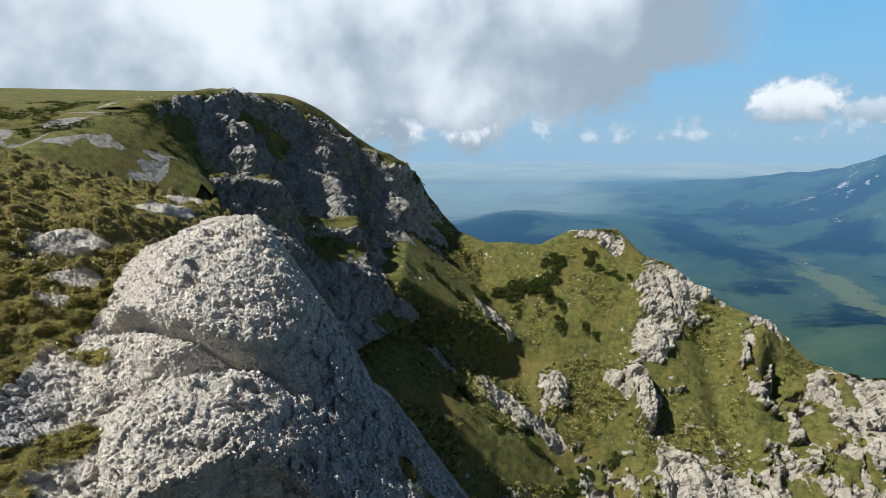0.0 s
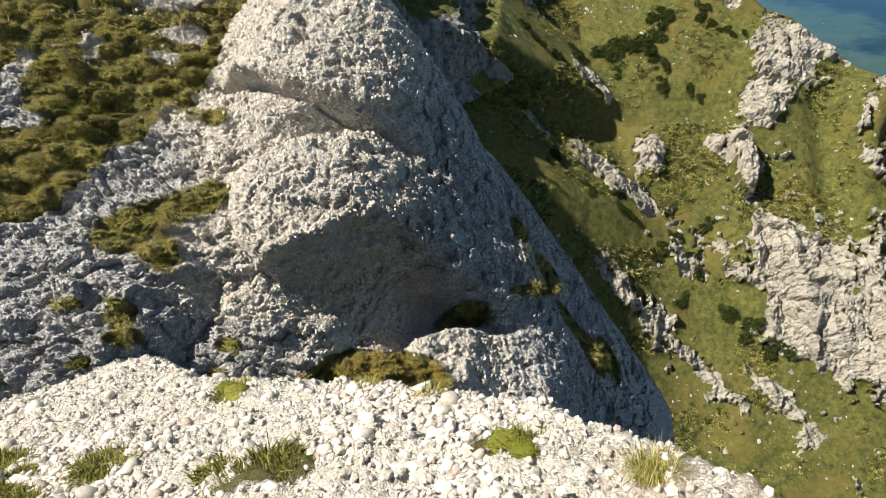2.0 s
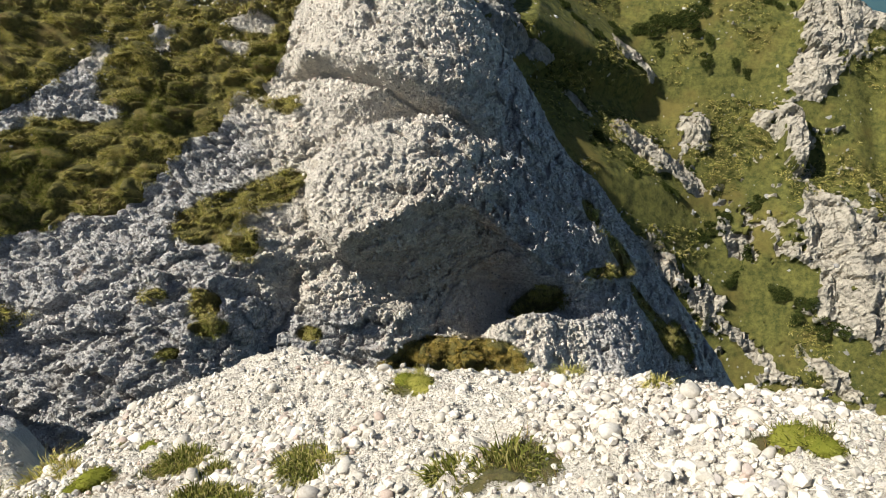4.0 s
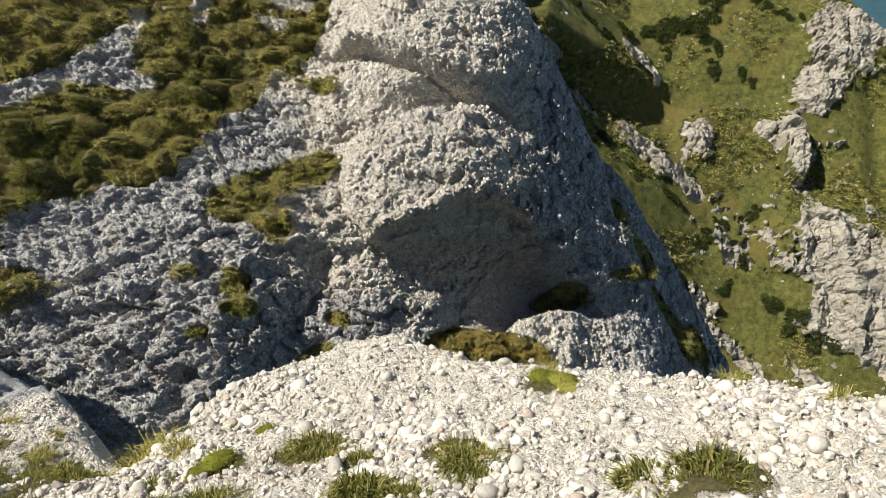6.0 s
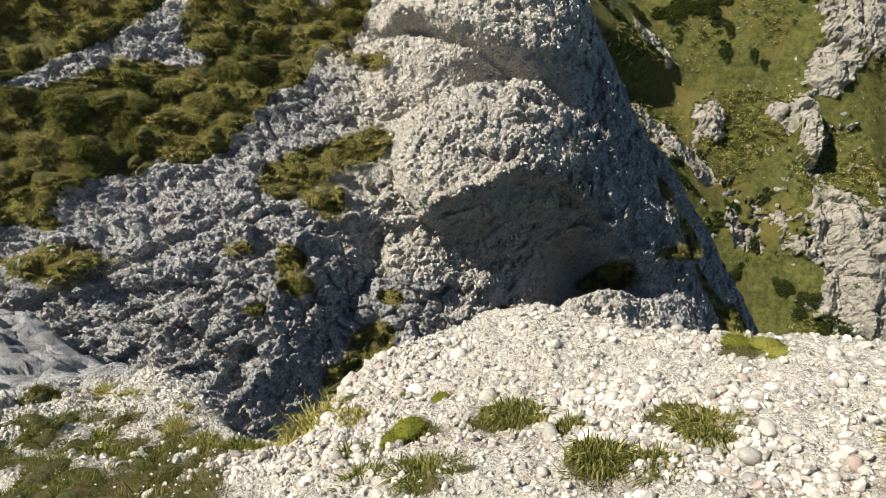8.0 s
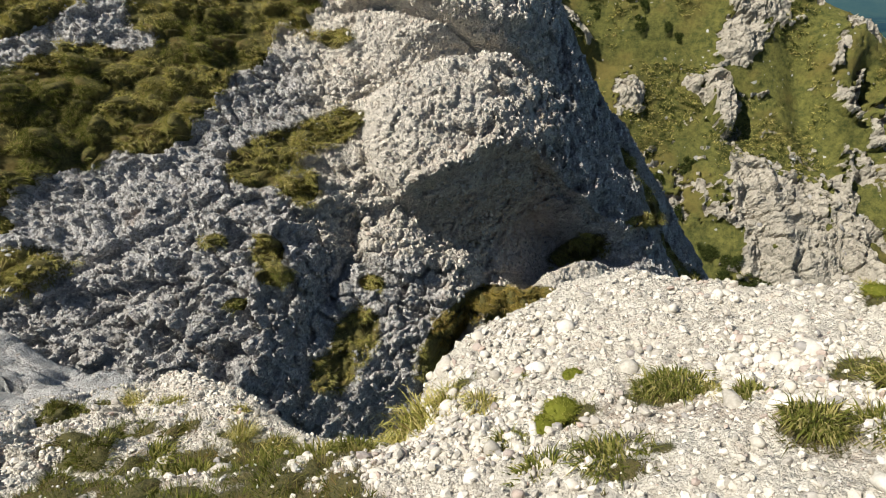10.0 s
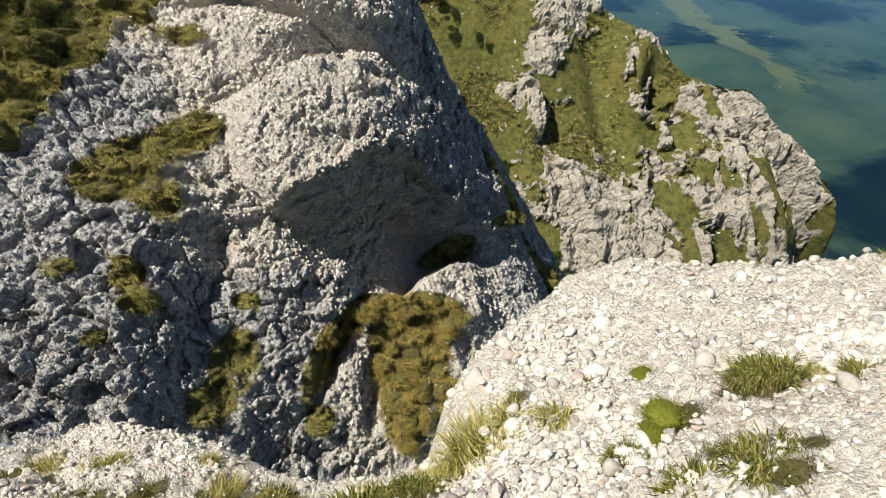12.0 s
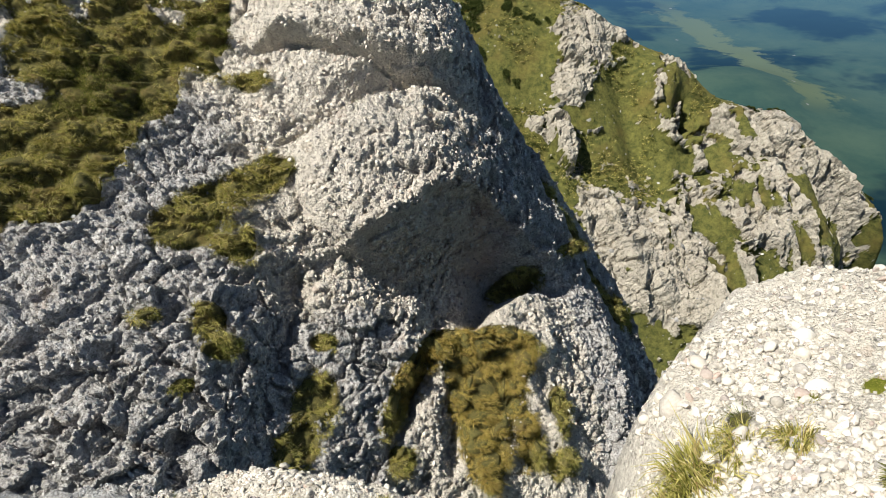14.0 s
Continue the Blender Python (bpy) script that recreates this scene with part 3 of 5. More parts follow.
def far_material():
    m, n = material("far land in haze")
    pos = n("ShaderNodeNewGeometry").outputs["Position"]
    r = n("ShaderNodeVectorMath", {0: pos}, operation="LENGTH").outputs["Value"]
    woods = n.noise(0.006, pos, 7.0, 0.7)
    turned = n("ShaderNodeMapping", {"Vector": pos, "Rotation": (0, 0, 0.75), "Scale": (0.0009, 0.0055, 0.0)}).outputs[0]
    strips = n.noise(1.0, turned, 4.0, 0.55)
    # broad dark patches painted into the woods stand in for cloud shadows
    shaded_forest = n.mix(n.smooth(n.noise(0.0022, pos, 5.0, 0.6), 0.45, 0.54), n.ramp(woods, [(0.3, (0.003, 0.008, 0.009)), (0.7, (0.008, 0.020, 0.016))]), n.ramp(woods, [(0.3, (0.024, 0.055, 0.034)), (0.7, (0.068, 0.105, 0.055))]))
    plain = n.ramp(n("ShaderNodeTexVoronoi", {"Vector": pos, "Scale": 0.006}).outputs["Color"], [(0.1, (0.10, 0.13, 0.07)), (0.5, (0.22, 0.22, 0.13)), (0.9, (0.30, 0.27, 0.18))])
    ground = n.mix(n.smooth(n.math("ADD", strips, n.math("MULTIPLY", n.math("SUBTRACT", woods, 0.5), 0.10)), 0.62, 0.66), shaded_forest, (0.07, 0.10, 0.04, 1))
    # one long meadow strip on the valley side
    along = n("ShaderNodeVectorMath", {0: pos, 1: (0.10, 0.995, 0.0)}, operation="DOT_PRODUCT").outputs["Value"]
    across = n("ShaderNodeVectorMath", {0: pos, 1: (0.995, -0.10, 0.0)}, operation="DOT_PRODUCT").outputs["Value"]
    dist = n.math("ABSOLUTE", n.math("SUBTRACT", across, n.math("ADD", 790.0, n.math("MULTIPLY", n.math("SUBTRACT", woods, 0.5), 300.0))))
    strip = n.math("MULTIPLY", n.smooth(n.math("ADD", dist, n.math("MULTIPLY", n.math("SUBTRACT", n.noise(0.02, pos, 4.0, 0.7), 0.5), 60.0)), 55.0, 30.0), n.math("MULTIPLY", n.smooth(along, 1180.0, 1300.0), n.smooth(along, 2300.0, 1950.0)))
    ground = n.mix(strip, ground, (0.12, 0.145, 0.055, 1))
    ground = n.mix(n.smooth(r, 3700.0, 4300.0), ground, plain)
    specks = n("ShaderNodeTexVoronoi", {"Vector": pos, "Scale": 0.011}).outputs["Distance"]
    town = n.math("MULTIPLY", n.smooth(specks, 0.055, 0.03), n.smooth(n.noise(0.0017, pos, 2.0), 0.50, 0.60))
    ground = n.mix(town, ground, (0.34, 0.32, 0.30, 1))
    up = n("ShaderNodeSeparateXYZ", {0: n("ShaderNodeNewGeometry").outputs["True Normal"]}).outputs[2]
    crag = n.math("MULTIPLY", n.smooth(up, 0.95, 0.89), n.math("MULTIPLY", n.smooth(r, 2500.0, 2900.0), n.smooth(n.noise(0.016, pos, 5.0, 0.7), 0.57, 0.66)))
    ground = n.mix(crag, ground, (0.52, 0.49, 0.46, 1))
    # distance haze is painted in: a glowing air colour mixed over the ground
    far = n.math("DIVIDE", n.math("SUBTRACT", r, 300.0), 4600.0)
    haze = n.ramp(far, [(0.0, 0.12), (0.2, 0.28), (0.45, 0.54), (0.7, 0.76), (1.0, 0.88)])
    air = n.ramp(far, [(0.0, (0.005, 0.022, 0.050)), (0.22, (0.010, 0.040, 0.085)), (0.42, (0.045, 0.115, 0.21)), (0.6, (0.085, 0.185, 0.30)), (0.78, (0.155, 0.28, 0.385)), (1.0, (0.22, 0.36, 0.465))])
    # the painted haze is palest over the low plain
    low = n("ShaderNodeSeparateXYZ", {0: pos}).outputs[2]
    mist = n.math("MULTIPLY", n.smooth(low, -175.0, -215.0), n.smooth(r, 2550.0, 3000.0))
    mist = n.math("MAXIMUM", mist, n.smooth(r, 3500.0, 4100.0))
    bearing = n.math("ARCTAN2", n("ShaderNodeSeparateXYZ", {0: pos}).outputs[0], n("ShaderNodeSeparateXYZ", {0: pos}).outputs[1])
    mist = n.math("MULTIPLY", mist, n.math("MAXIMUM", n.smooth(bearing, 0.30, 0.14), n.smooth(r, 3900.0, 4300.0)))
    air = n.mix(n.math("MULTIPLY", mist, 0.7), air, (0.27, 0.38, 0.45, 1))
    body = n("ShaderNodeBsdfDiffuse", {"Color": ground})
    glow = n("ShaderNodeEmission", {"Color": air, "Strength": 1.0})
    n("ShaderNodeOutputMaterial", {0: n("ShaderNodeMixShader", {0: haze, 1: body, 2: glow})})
    return m


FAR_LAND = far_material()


def varied(name, stops, rough=0.9, grain=0.0, thin=False):
    """Colour that varies from piece to piece, by the object's or the island's random number."""
    m, n = material(name)
    a = n("ShaderNodeObjectInfo").outputs["Random"]
    b = n("ShaderNodeNewGeometry").outputs["Random Per Island"]
    c = n.ramp(n.math("FRACT", n.math("ADD", a, b)), stops)
    if grain:
        pos = n("ShaderNodeNewGeometry").outputs["Position"]
        f = n.noise(grain, pos, 5.0, 0.7)
        c = n.mix(0.35, c, n.ramp(f, [(0.25, (0.16, 0.15, 0.13)), (0.75, (0.72, 0.68, 0.60))]))
        finish(n, c, rough, f, 0.5, 0.3 / grain)
    elif thin:
        b1 = n("ShaderNodeBsdfDiffuse", {"Color": c})
        b2 = n("ShaderNodeBsdfTranslucent", {"Color": c})
        n("ShaderNodeOutputMaterial", {0: n("ShaderNodeMixShader", {0: 0.35, 1: b1, 2: b2})})
    else:
        finish(n, c, rough)
    return m


STONE_PALE = varied("pale limestone pebbles", [(0.0, (0.27, 0.24, 0.19)), (0.15, (0.45, 0.41, 0.33)), (0.5, (0.74, 0.69, 0.59)), (0.8, (0.60, 0.53, 0.42)), (0.92, (0.20, 0.19, 0.18)), (1.0, (0.44, 0.30, 0.22))], 0.9, 60.0)
STONE_GREY = varied("grey pebbles in the rock", [(0.0, (0.14, 0.125, 0.105)), (0.2, (0.44, 0.395, 0.325)), (0.55, (0.60, 0.545, 0.455)), (0.88, (0.74, 0.68, 0.57)), (1.0, (0.42, 0.30, 0.22))], 0.9, 30.0)
STONE_DARK = varied("weathered dark pebbles", [(0.0, (0.08, 0.08, 0.08)), (0.4, (0.20, 0.20, 0.198)), (0.75, (0.35, 0.345, 0.335)), (1.0, (0.52, 0.50, 0.47))], 0.9, 30.0)
GRASS_DRY = varied("olive and straw grass", [(0.0, (0.14, 0.142, 0.030)), (0.35, (0.33, 0.31, 0.075)), (0.65, (0.49, 0.44, 0.135)), (0.85, (0.64, 0.55, 0.25)), (1.0, (0.28, 0.19, 0.075))], thin=True)
GRASS_FRESH = varied("green grass", [(0.0, (0.085, 0.096, 0.020)), (0.5, (0.175, 0.182, 0.040)), (0.8, (0.28, 0.255, 0.075)), (1.0, (0.42, 0.36, 0.15))], thin=True)
GRASS_LOW = varied("short olive turf", [(0.0, (0.04, 0.045, 0.009)), (0.4, (0.10, 0.118, 0.022)), (0.75, (0.18, 0.185, 0.04)), (0.92, (0.27, 0.235, 0.085)), (1.0, (0.17, 0.11, 0.04))], thin=True)
GRASS_OLD = varied("faded turf", [(0.0, (0.06, 0.06, 0.014)), (0.4, (0.15, 0.14, 0.035)), (0.75, (0.26, 0.22, 0.075)), (1.0, (0.20, 0.12, 0.05))], thin=True)
GRASS_RUST = varied("brown-gold grass", [(0.0, (0.22, 0.185, 0.04)), (0.5, (0.44, 0.35, 0.095)), (0.85, (0.56, 0.44, 0.15)), (1.0, (0.28, 0.16, 0.06))], thin=True)
MOSS = varied("yellow-green moss", [(0.0, (0.12, 0.135, 0.018)), (0.5, (0.22, 0.23, 0.036)), (1.0, (0.34, 0.31, 0.075))], thin=True)
PINE = varied("dark dwarf pine needles", [(0.0, (0.022, 0.034, 0.010)), (0.6, (0.048, 0.062, 0.016)), (1.0, (0.085, 0.090, 0.026))], thin=True)
BARK = varied("grey-brown bark", [(0.0, (0.10, 0.075, 0.055)), (1.0, (0.20, 0.155, 0.12))], 0.95, 8.0)
PETAL = varied("white petals", [(0.0, (0.80, 0.80, 0.72)), (1.0, (0.86, 0.84, 0.70))], thin=True)


# ---------------------------------------------------------------- building helpers
def mesh_grid(name, pts, nu, nv, mat, attrs=None):
    """A mesh from a grid of points, nv rows of nu."""
    k = np.arange(nu * nv).reshape(nv, nu)
    quads = np.stack([k[:-1, :-1], k[:-1, 1:], k[1:, 1:], k[1:, :-1]], -1).reshape(-1, 4)
    me = bpy.data.meshes.new(name)
    me.vertices.add(len(pts))
    me.vertices.foreach_set("co", pts.astype(np.float32).ravel())
    me.loops.add(quads.size)
    me.loops.foreach_set("vertex_index", quads.astype(np.int32).ravel())
    me.polygons.add(len(quads))
    me.polygons.foreach_set("loop_start", np.arange(0, quads.size, 4, dtype=np.int32))
    me.polygons.foreach_set("use_smooth", np.ones(len(quads), bool))
    for key, val in (attrs or {}).items():
        me.attributes.new(key, "FLOAT", "POINT").data.foreach_set("value", val.astype(np.float32))
    me.update(calc_edges=True)
    me.validate()
    me.materials.append(mat)
    return new(name, me)


def grid(u0, u1, v0, v1, step):
    us, vs = np.arange(u0, u1 + step / 2, step), np.arange(v0, v1 + step / 2, step)
    uu, vv = np.meshgrid(us, vs)
    return uu.ravel(), vv.ravel(), len(us), len(vs)


def on_sheet(axes, u, v, h):
    o, al, up, out = axes
    return o + u[:, None] * al + v[:, None] * up + h[:, None] * out


# ---------------------------------------------------------------- the land
def cut_faces(ob, keep):
    """Removes the faces none of whose corners are kept."""
    bm = bmesh.new()
    bm.from_mesh(ob.data)
    gone = [f for f in bm.faces if not any(keep[w.index] for w in f.verts)]
    bmesh.ops.delete(bm, geom=gone, context="FACES")
    bm.to_mesh(ob.data)
    bm.free()


def flat_where(ob, chosen):
    """Broken rock keeps its facets: the faces at the chosen corners are not smoothed."""
    me = ob.data
    first = np.zeros(len(me.loops), np.int32)
    me.loops.foreach_get("vertex_index", first)
    me.polygons.foreach_set("use_smooth", ~chosen[first[::4]])


def ledge_surface(x, y):
    """Height, stone tone and stoniness of the ledge."""
    z = ledge_form(x, y)
    p = np.stack([x, y, z], 1)
    broad = fbm(p * 0.9, 4, salt=3)
    loose = sstep(fbm(p * 0.7, 3, salt=30), -0.15, 0.35) * sstep(-y, -4.6, -3.4)
    z = z + 0.07 * broad + 0.03 * fbm(p * 3.0, 3, salt=11)
    s1, t1 = stones(p + 0.05 * np.stack([fbm(p * 5, 2, salt=40 + k) for k in range(3)], 1), 0.14, 3)
    s2, t2 = stones(p, 0.065, 13)
    s4, _ = stones(p + 0.012 * np.stack([fbm(p * 14, 2, salt=240 + k) for k in range(3)], 1), 0.038, 14)
    s3, _ = blocks(p * np.array((1, 1, 0.6)), 0.42, 15)
    z = z + 0.13 * s3 * sstep(-x, 6.6, 7.8) * sstep(y, 2.6, 3.6) + 0.03 * s3 * sstep(fbm(p * 0.8, 2, salt=33), 0.0, 0.4)
    turf = ledge_cover(x, y)
    z = z + turf * (0.02 + 0.10 * stones(p + 0.05 * fbm(p * 4, 2, salt=36)[:, None], 0.30, 35)[0])
    s1, s2, s4 = s1 * (1 - 0.8 * turf), s2 * (1 - 0.8 * turf), s4 * (1 - 0.8 * turf)
    z = z + s1 * (0.034 + 0.040 * loose) + s2 * (0.036 + 0.026 * loose) + s4 * 0.026
    return z, np.where(s1 > 0.45, t1, t2)


def make_ledge():
    x, y, nu, nv = grid(-13, 4, -4, 1.6, 0.08)
    z, tone = ledge_surface(x, y)
    back = mesh_grid("ledge_back", np.stack([x, y, z], 1), nu, nv, ROCK_NEAR, {"tone": tone, "cover": ledge_cover(x, y)})
    tagged(back, "pale stony path with turf", "rock ledge", kind="structure")
    xs = np.concatenate([np.arange(-13, -8.4, 0.05), np.arange(-8.4, 0.8, 0.021), np.arange(0.8, 2.2, 0.045)])
    ys = np.concatenate([np.arange(1.55, 5.0, 0.021), np.arange(5.0, 9.0, 0.05)])
    x, y = (w.ravel() for w in np.meshgrid(xs, ys))
    nu, nv = len(xs), len(ys)
    z, tone = ledge_surface(x, y)
    ob = mesh_grid("rock_ledge", np.stack([x, y, z], 1), nu, nv, ROCK_NEAR, {"tone": tone, "cover": ledge_cover(x, y), "age": ledge_grey(x, y), "stain": ledge_soil(x, y)})
    cut_faces(ob, z > -9.5)
    tagged(ob, "sunlit ledge of pale pebbly conglomerate rock", "rock ledge", kind="structure")


LEDGE_TURF = [(-9.4, 0.7, 1.3, 0.45, 15), (-8.1, 1.2, 0.9, 0.35, 20), (-7.6, 2.0, 1.0, 0.4, 10), (-7.2, -3.1, 0.7, 0.4, 20), (-6.5, -1.3, 0.6, 0.3, 20),
        (-6.6, 2.7, 0.8, 0.5, 10), (-5.7, 2.5, 0.6, 0.35, 0), (-6.0, 3.5, 0.4, 0.25, -20), (-6.9, 3.6, 0.5, 0.3, 0), (-7.8, 4.5, 0.4, 0.3, -30),
              (-5.55, 3.2, 0.35, 0.2, 0), (-4.9, 3.5, 0.2, 0.1, 10), (-4.28, 3.08, 0.14, 0.10, 0), (-3.75, 3.2, 0.2, 0.12, 20), (-2.9, 3.0, 0.22, 0.14, -30),
              (-2.46, 3.67, 0.18, 0.10, -20), (-3.3, 2.65, 0.2, 0.15, 30), (-4.1, 2.65, 0.22, 0.16, -20), (-1.86, 2.73, 0.22, 0.17, 15), (-0.8, 2.68, 0.16, 0.1, 0)]


def ledge_grey(x, y):
    """The rocks at the left of the ledge are grey."""
    return sstep(-x, 7.0, 8.2) * sstep(y, 3.0, 4.2)


def ledge_soil(x, y):
    """Brown soil between the loose stones."""
    q = np.stack([x, y, 0 * x], 1)
    return sstep(-y, -3.7, -2.9) * sstep(vnoise(q * 1.3, 47) + 0.6 * vnoise(q * 4.0, 48), -0.3, 0.5)


def ledge_cover(x, y):
    q = np.stack([x, y, 0 * x], 1)
    ragged = 0.50 * vnoise(q * 3.0, 78) + 0.50 * vnoise(q * 9.0, 79)
    g = np.clip(1.15 * sum(blob(x, y, *e) for e in LEDGE_TURF), 0, 1)
    g = g + 0.7 * sstep(-y, -2.5, -1.6) * (0.5 + 0.5 * vnoise(q * 1.1, 77))
    return np.clip(g * (0.85 + 1.9 * ragged), 0, 1)


def mound_at(p):
    """The cushions into which the turf of the outcrop swells."""
    return stones(p * np.array((0.85, 0.85, 1.0)) + 0.16 * np.stack([fbm(p * 2, 2, salt=150 + k) for k in range(3)], 1), 0.44, 37)[0]


def outcrop_surface(u, v):
    h = outcrop_form(u, v)
    p = on_sheet(OUTCROP, u, v, h)
    cover = outcrop_cover(u, v)
    rough = 0.15 * fbm(p * 0.75, 4, salt=21) + 0.05 * fbm(p * np.array((2.0, 2.0, 4.5)), 3, salt=23)
    # bedding: slanting bands in the rock
    bed = p[:, 2] * 1.0 - p[:, 0] * 0.28 + 0.25 * fbm(p * 0.8, 3, salt=25)
    rough = rough + 0.05 * np.abs(((bed * 1.9) % 1.0) - 0.5)
    # flat plates of the slab lie over one another along slanting lines
    d = v - 0.60 * u + 0.5 * fbm(p * 0.7, 3, salt=26)
    rough = rough + 0.11 * ((d * 1.25) % 1.0) * sstep(-u, 1.8, 3.2) * (0.4 + 0.6 * sstep(fbm(p * 0.45, 2, salt=28), -0.3, 0.3))
    # furrows down the right flank
    rough = rough + 0.30 * fbm(np.stack([u * 1.1 + v * 0.5, v * 0.45, h * 0.4], 1), 4, 0.6, salt=29, ridged=True) * sstep(u, 1.0, 2.6)
    # the nose is rough below
    under = blob(u, v, 0.5, -1.0, 1.5, 0.9, 25)
    rough = rough + under * (0.24 * fbm(p * 1.7, 4, 0.6, salt=34, ridged=True) + 0.16 * fbm(p * 4.2, 4, 0.65, salt=35, ridged=True) - 0.14)
    q = p + 0.09 * np.stack([fbm(p * 3, 2, salt=50 + k) for k in range(3)], 1)
    s1, t1 = blocks(q * np.array((0.7, 0.7, 1.0)), 0.34, 7)
    f1, f2, pick = cells((q + 0.22 * np.stack([fbm(p * 2.6, 3, salt=54 + k) for k in range(3)], 1)) * np.array((0.8, 0.8, 1.4)) / 0.5, 41)
    pit = (pick > 0.6) * sstep(0.34 - f1, 0.0, 0.16)
    s2, t2 = stones(q, 0.115, 17)
    s3, _ = stones(q + 0.05 * np.stack([fbm(p * 6, 2, salt=57 + k) for k in range(3)], 1), 0.30, 19)
    s4, _ = stones(q + 0.02 * np.stack([fbm(p * 12, 2, salt=157 + k) for k in range(3)], 1), 0.072, 23)
    bare = 1 - cover
    mound = mound_at(p)
    h = h + (0.66 * mound - 0.22) * sstep(cover, 0.25, 0.75)
    flat = 0.45 + 0.55 * sstep(fbm(p * 0.5, 3, salt=27), -0.2, 0.3)
    return h + rough + ((0.115 + 0.11 * outcrop_age_shade(u, v) + 0.08 * under) * s1 * flat + (0.095 + 0.03 * outcrop_age_shade(u, v)) * s2 + 0.08 * s3 + 0.055 * s4 - 0.16 * pit) * bare, np.where(s2 > 0.4, t2, t1), cover


def outcrop_age_shade(u, v):
    """Darkening: the weathered slab and the gullied foot are greyer than the clean nose; on the right flank it paints
    the shade.
    """
    a = 0.85 * sstep(-u, 2.2, 3.6) * sstep(-v, -3.0, -0.8) + 0.8 * sstep(-v, 1.6, 2.6) * sstep(-u, -0.4, 0.8) + 0.9 * sstep(u, 1.1, 2.2) * (1 - 1.0 * sstep(-v, 1.7, 2.2) * sstep(-u, -4.2, -3.2))
    return np.clip(a + 0.5 * sstep(-u, 3.5, 5.0), 0, 1)


def outcrop_stain(u, v):
    """Iron stains under the nose."""
    return np.clip(blob(u, v, 0.3, -1.0, 1.2, 0.7, 30) + blob(u, v, 1.3, -0.2, 0.6, 0.6), 0, 1)


def make_outcrop():
    us = np.concatenate([np.arange(-12.5, -9.6, 0.09), np.arange(-9.6, 6.6, 0.027), np.arange(6.6, 9.55, 0.05)])
    vs = np.concatenate([np.arange(-7.5, -5.8, 0.09), np.arange(-5.8, 5.8, 0.027), np.arange(5.8, 7.4, 0.05), np.arange(7.4, 13.5, 0.09)])
    u, v = (w.ravel() for w in np.meshgrid(us, vs))
    nu, nv = len(us), len(vs)
    h, tone, cover = outcrop_surface(u, v)
    p = on_sheet(OUTCROP, u, v, h)
    ob = mesh_grid("rock_outcrop", p, nu, nv, ROCK_MID, {"tone": tone, "cover": cover, "age": outcrop_age_shade(u, v), "stain": outcrop_stain(u, v)})
    cut_faces(ob, (p[:, 1] < 27.5) & (h > -15))
    tagged(ob, "rounded grey conglomerate outcrop above a gully", "rock outcrop", kind="structure")
    # the hillside goes on to the left and behind
    u, v, nu, nv = grid(-60, -12.3, -9, 18, 0.25)
    h, tone, cover = outcrop_surface(u, v)
    p = on_sheet(OUTCROP, u, v, h)
    ob = mesh_grid("hillside", p, nu, nv, ROCK_MID, {"tone": tone, "cover": np.clip(cover + 0.5, 0, 1), "age": outcrop_age_shade(u, v)})
    cut_faces(ob, p[:, 1] < 27.6)
    tagged(ob, "steep turf hillside with rock bands", "hillside", kind="structure")


def ridge_surface(u, v):
    h = ridge_form(u, v)
    p = on_sheet(RIDGE, u, v, h)
    along, across = u * 0.76 - v * 0.65, u * 0.65 + v * 0.76
    band = fbm(np.stack([along * 0.05, across * 0.28, 0 * u], 1), 4, 0.6, salt=61)
    litter = 0.42 * sstep(fbm(p * 0.9, 3, 0.6, salt=64), 0.25, 0.6) * sstep(fbm(p * 0.12, 3, salt=68), -0.1, 0.3)
    rock = ridge_rock(u, v) + litter - 0.30 * sstep(u, 8, 16) * sstep(fbm(np.stack([u * 0.16 + v * 0.05, v * 0.07, 0 * u], 1), 3, salt=62), -0.1, 0.4) - 0.12 + 0.85 * fbm(p * 0.30, 5, 0.70, salt=9) + 0.55 * band * sstep(-v, -6, 10) + 0.12 * sstep(-v, 0, 20) + 0.30 * fbm(p * 1.3, 3, 0.6, salt=69)
    bare = sstep(rock, 0.30, 0.50)
    lean = np.stack([p[:, 0] + 0.25 * p[:, 2], p[:, 1], p[:, 2] * np.where(u > 12, 0.3, 0.55)], 1)
    warp = np.stack([fbm(p * 0.22, 4, 0.6, salt=70 + k) for k in range(3)], 1)
    s1, t1 = blocks(lean + 1.4 * warp, 4.6, 31)
    s2, t2 = blocks(p * np.array((1, 1, 0.5)) + 0.8 * warp, 1.7, 33)
    slab = fbm(np.stack([u * 0.21 + 0.03 * v, v * 0.045, h * 0.1], 1) + 0.20 * warp, 6, 0.56, salt=65, ridged=True)
    joints = fbm(np.stack([u * 0.25, v * 0.5, h * 0.5], 1) + 0.5 * warp, 4, 0.6, salt=66, ridged=True)
    steep = sstep(u, 9, 15)
    bare = bare * (1 - 0.9 * steep * sstep(0.42 - slab, 0.0, 0.25) * sstep(fbm(p * 0.25, 3, salt=60), -0.35, 0.1))
    h = h + 0.9 * fbm(p * 0.10, 4, salt=63) + 0.35 * band
    h = h + bare * ((0.8 + 0.6 * steep) * s1 + 0.30 * s2 + (1.6 + 2.2 * steep) * (slab - 0.3) * (0.2 + 0.8 * sstep(ridge_crest(u) - v, 0.0, 5.0)) * sstep(-u, -41.0, -36.0) + (0.9 - 0.5 * steep) * joints - 0.6) + (1 - bare) * 0.10 * fbm(p * 1.2, 3, salt=67)
    return h, 0.5 * t1 + 0.5 * t2, 1 - bare


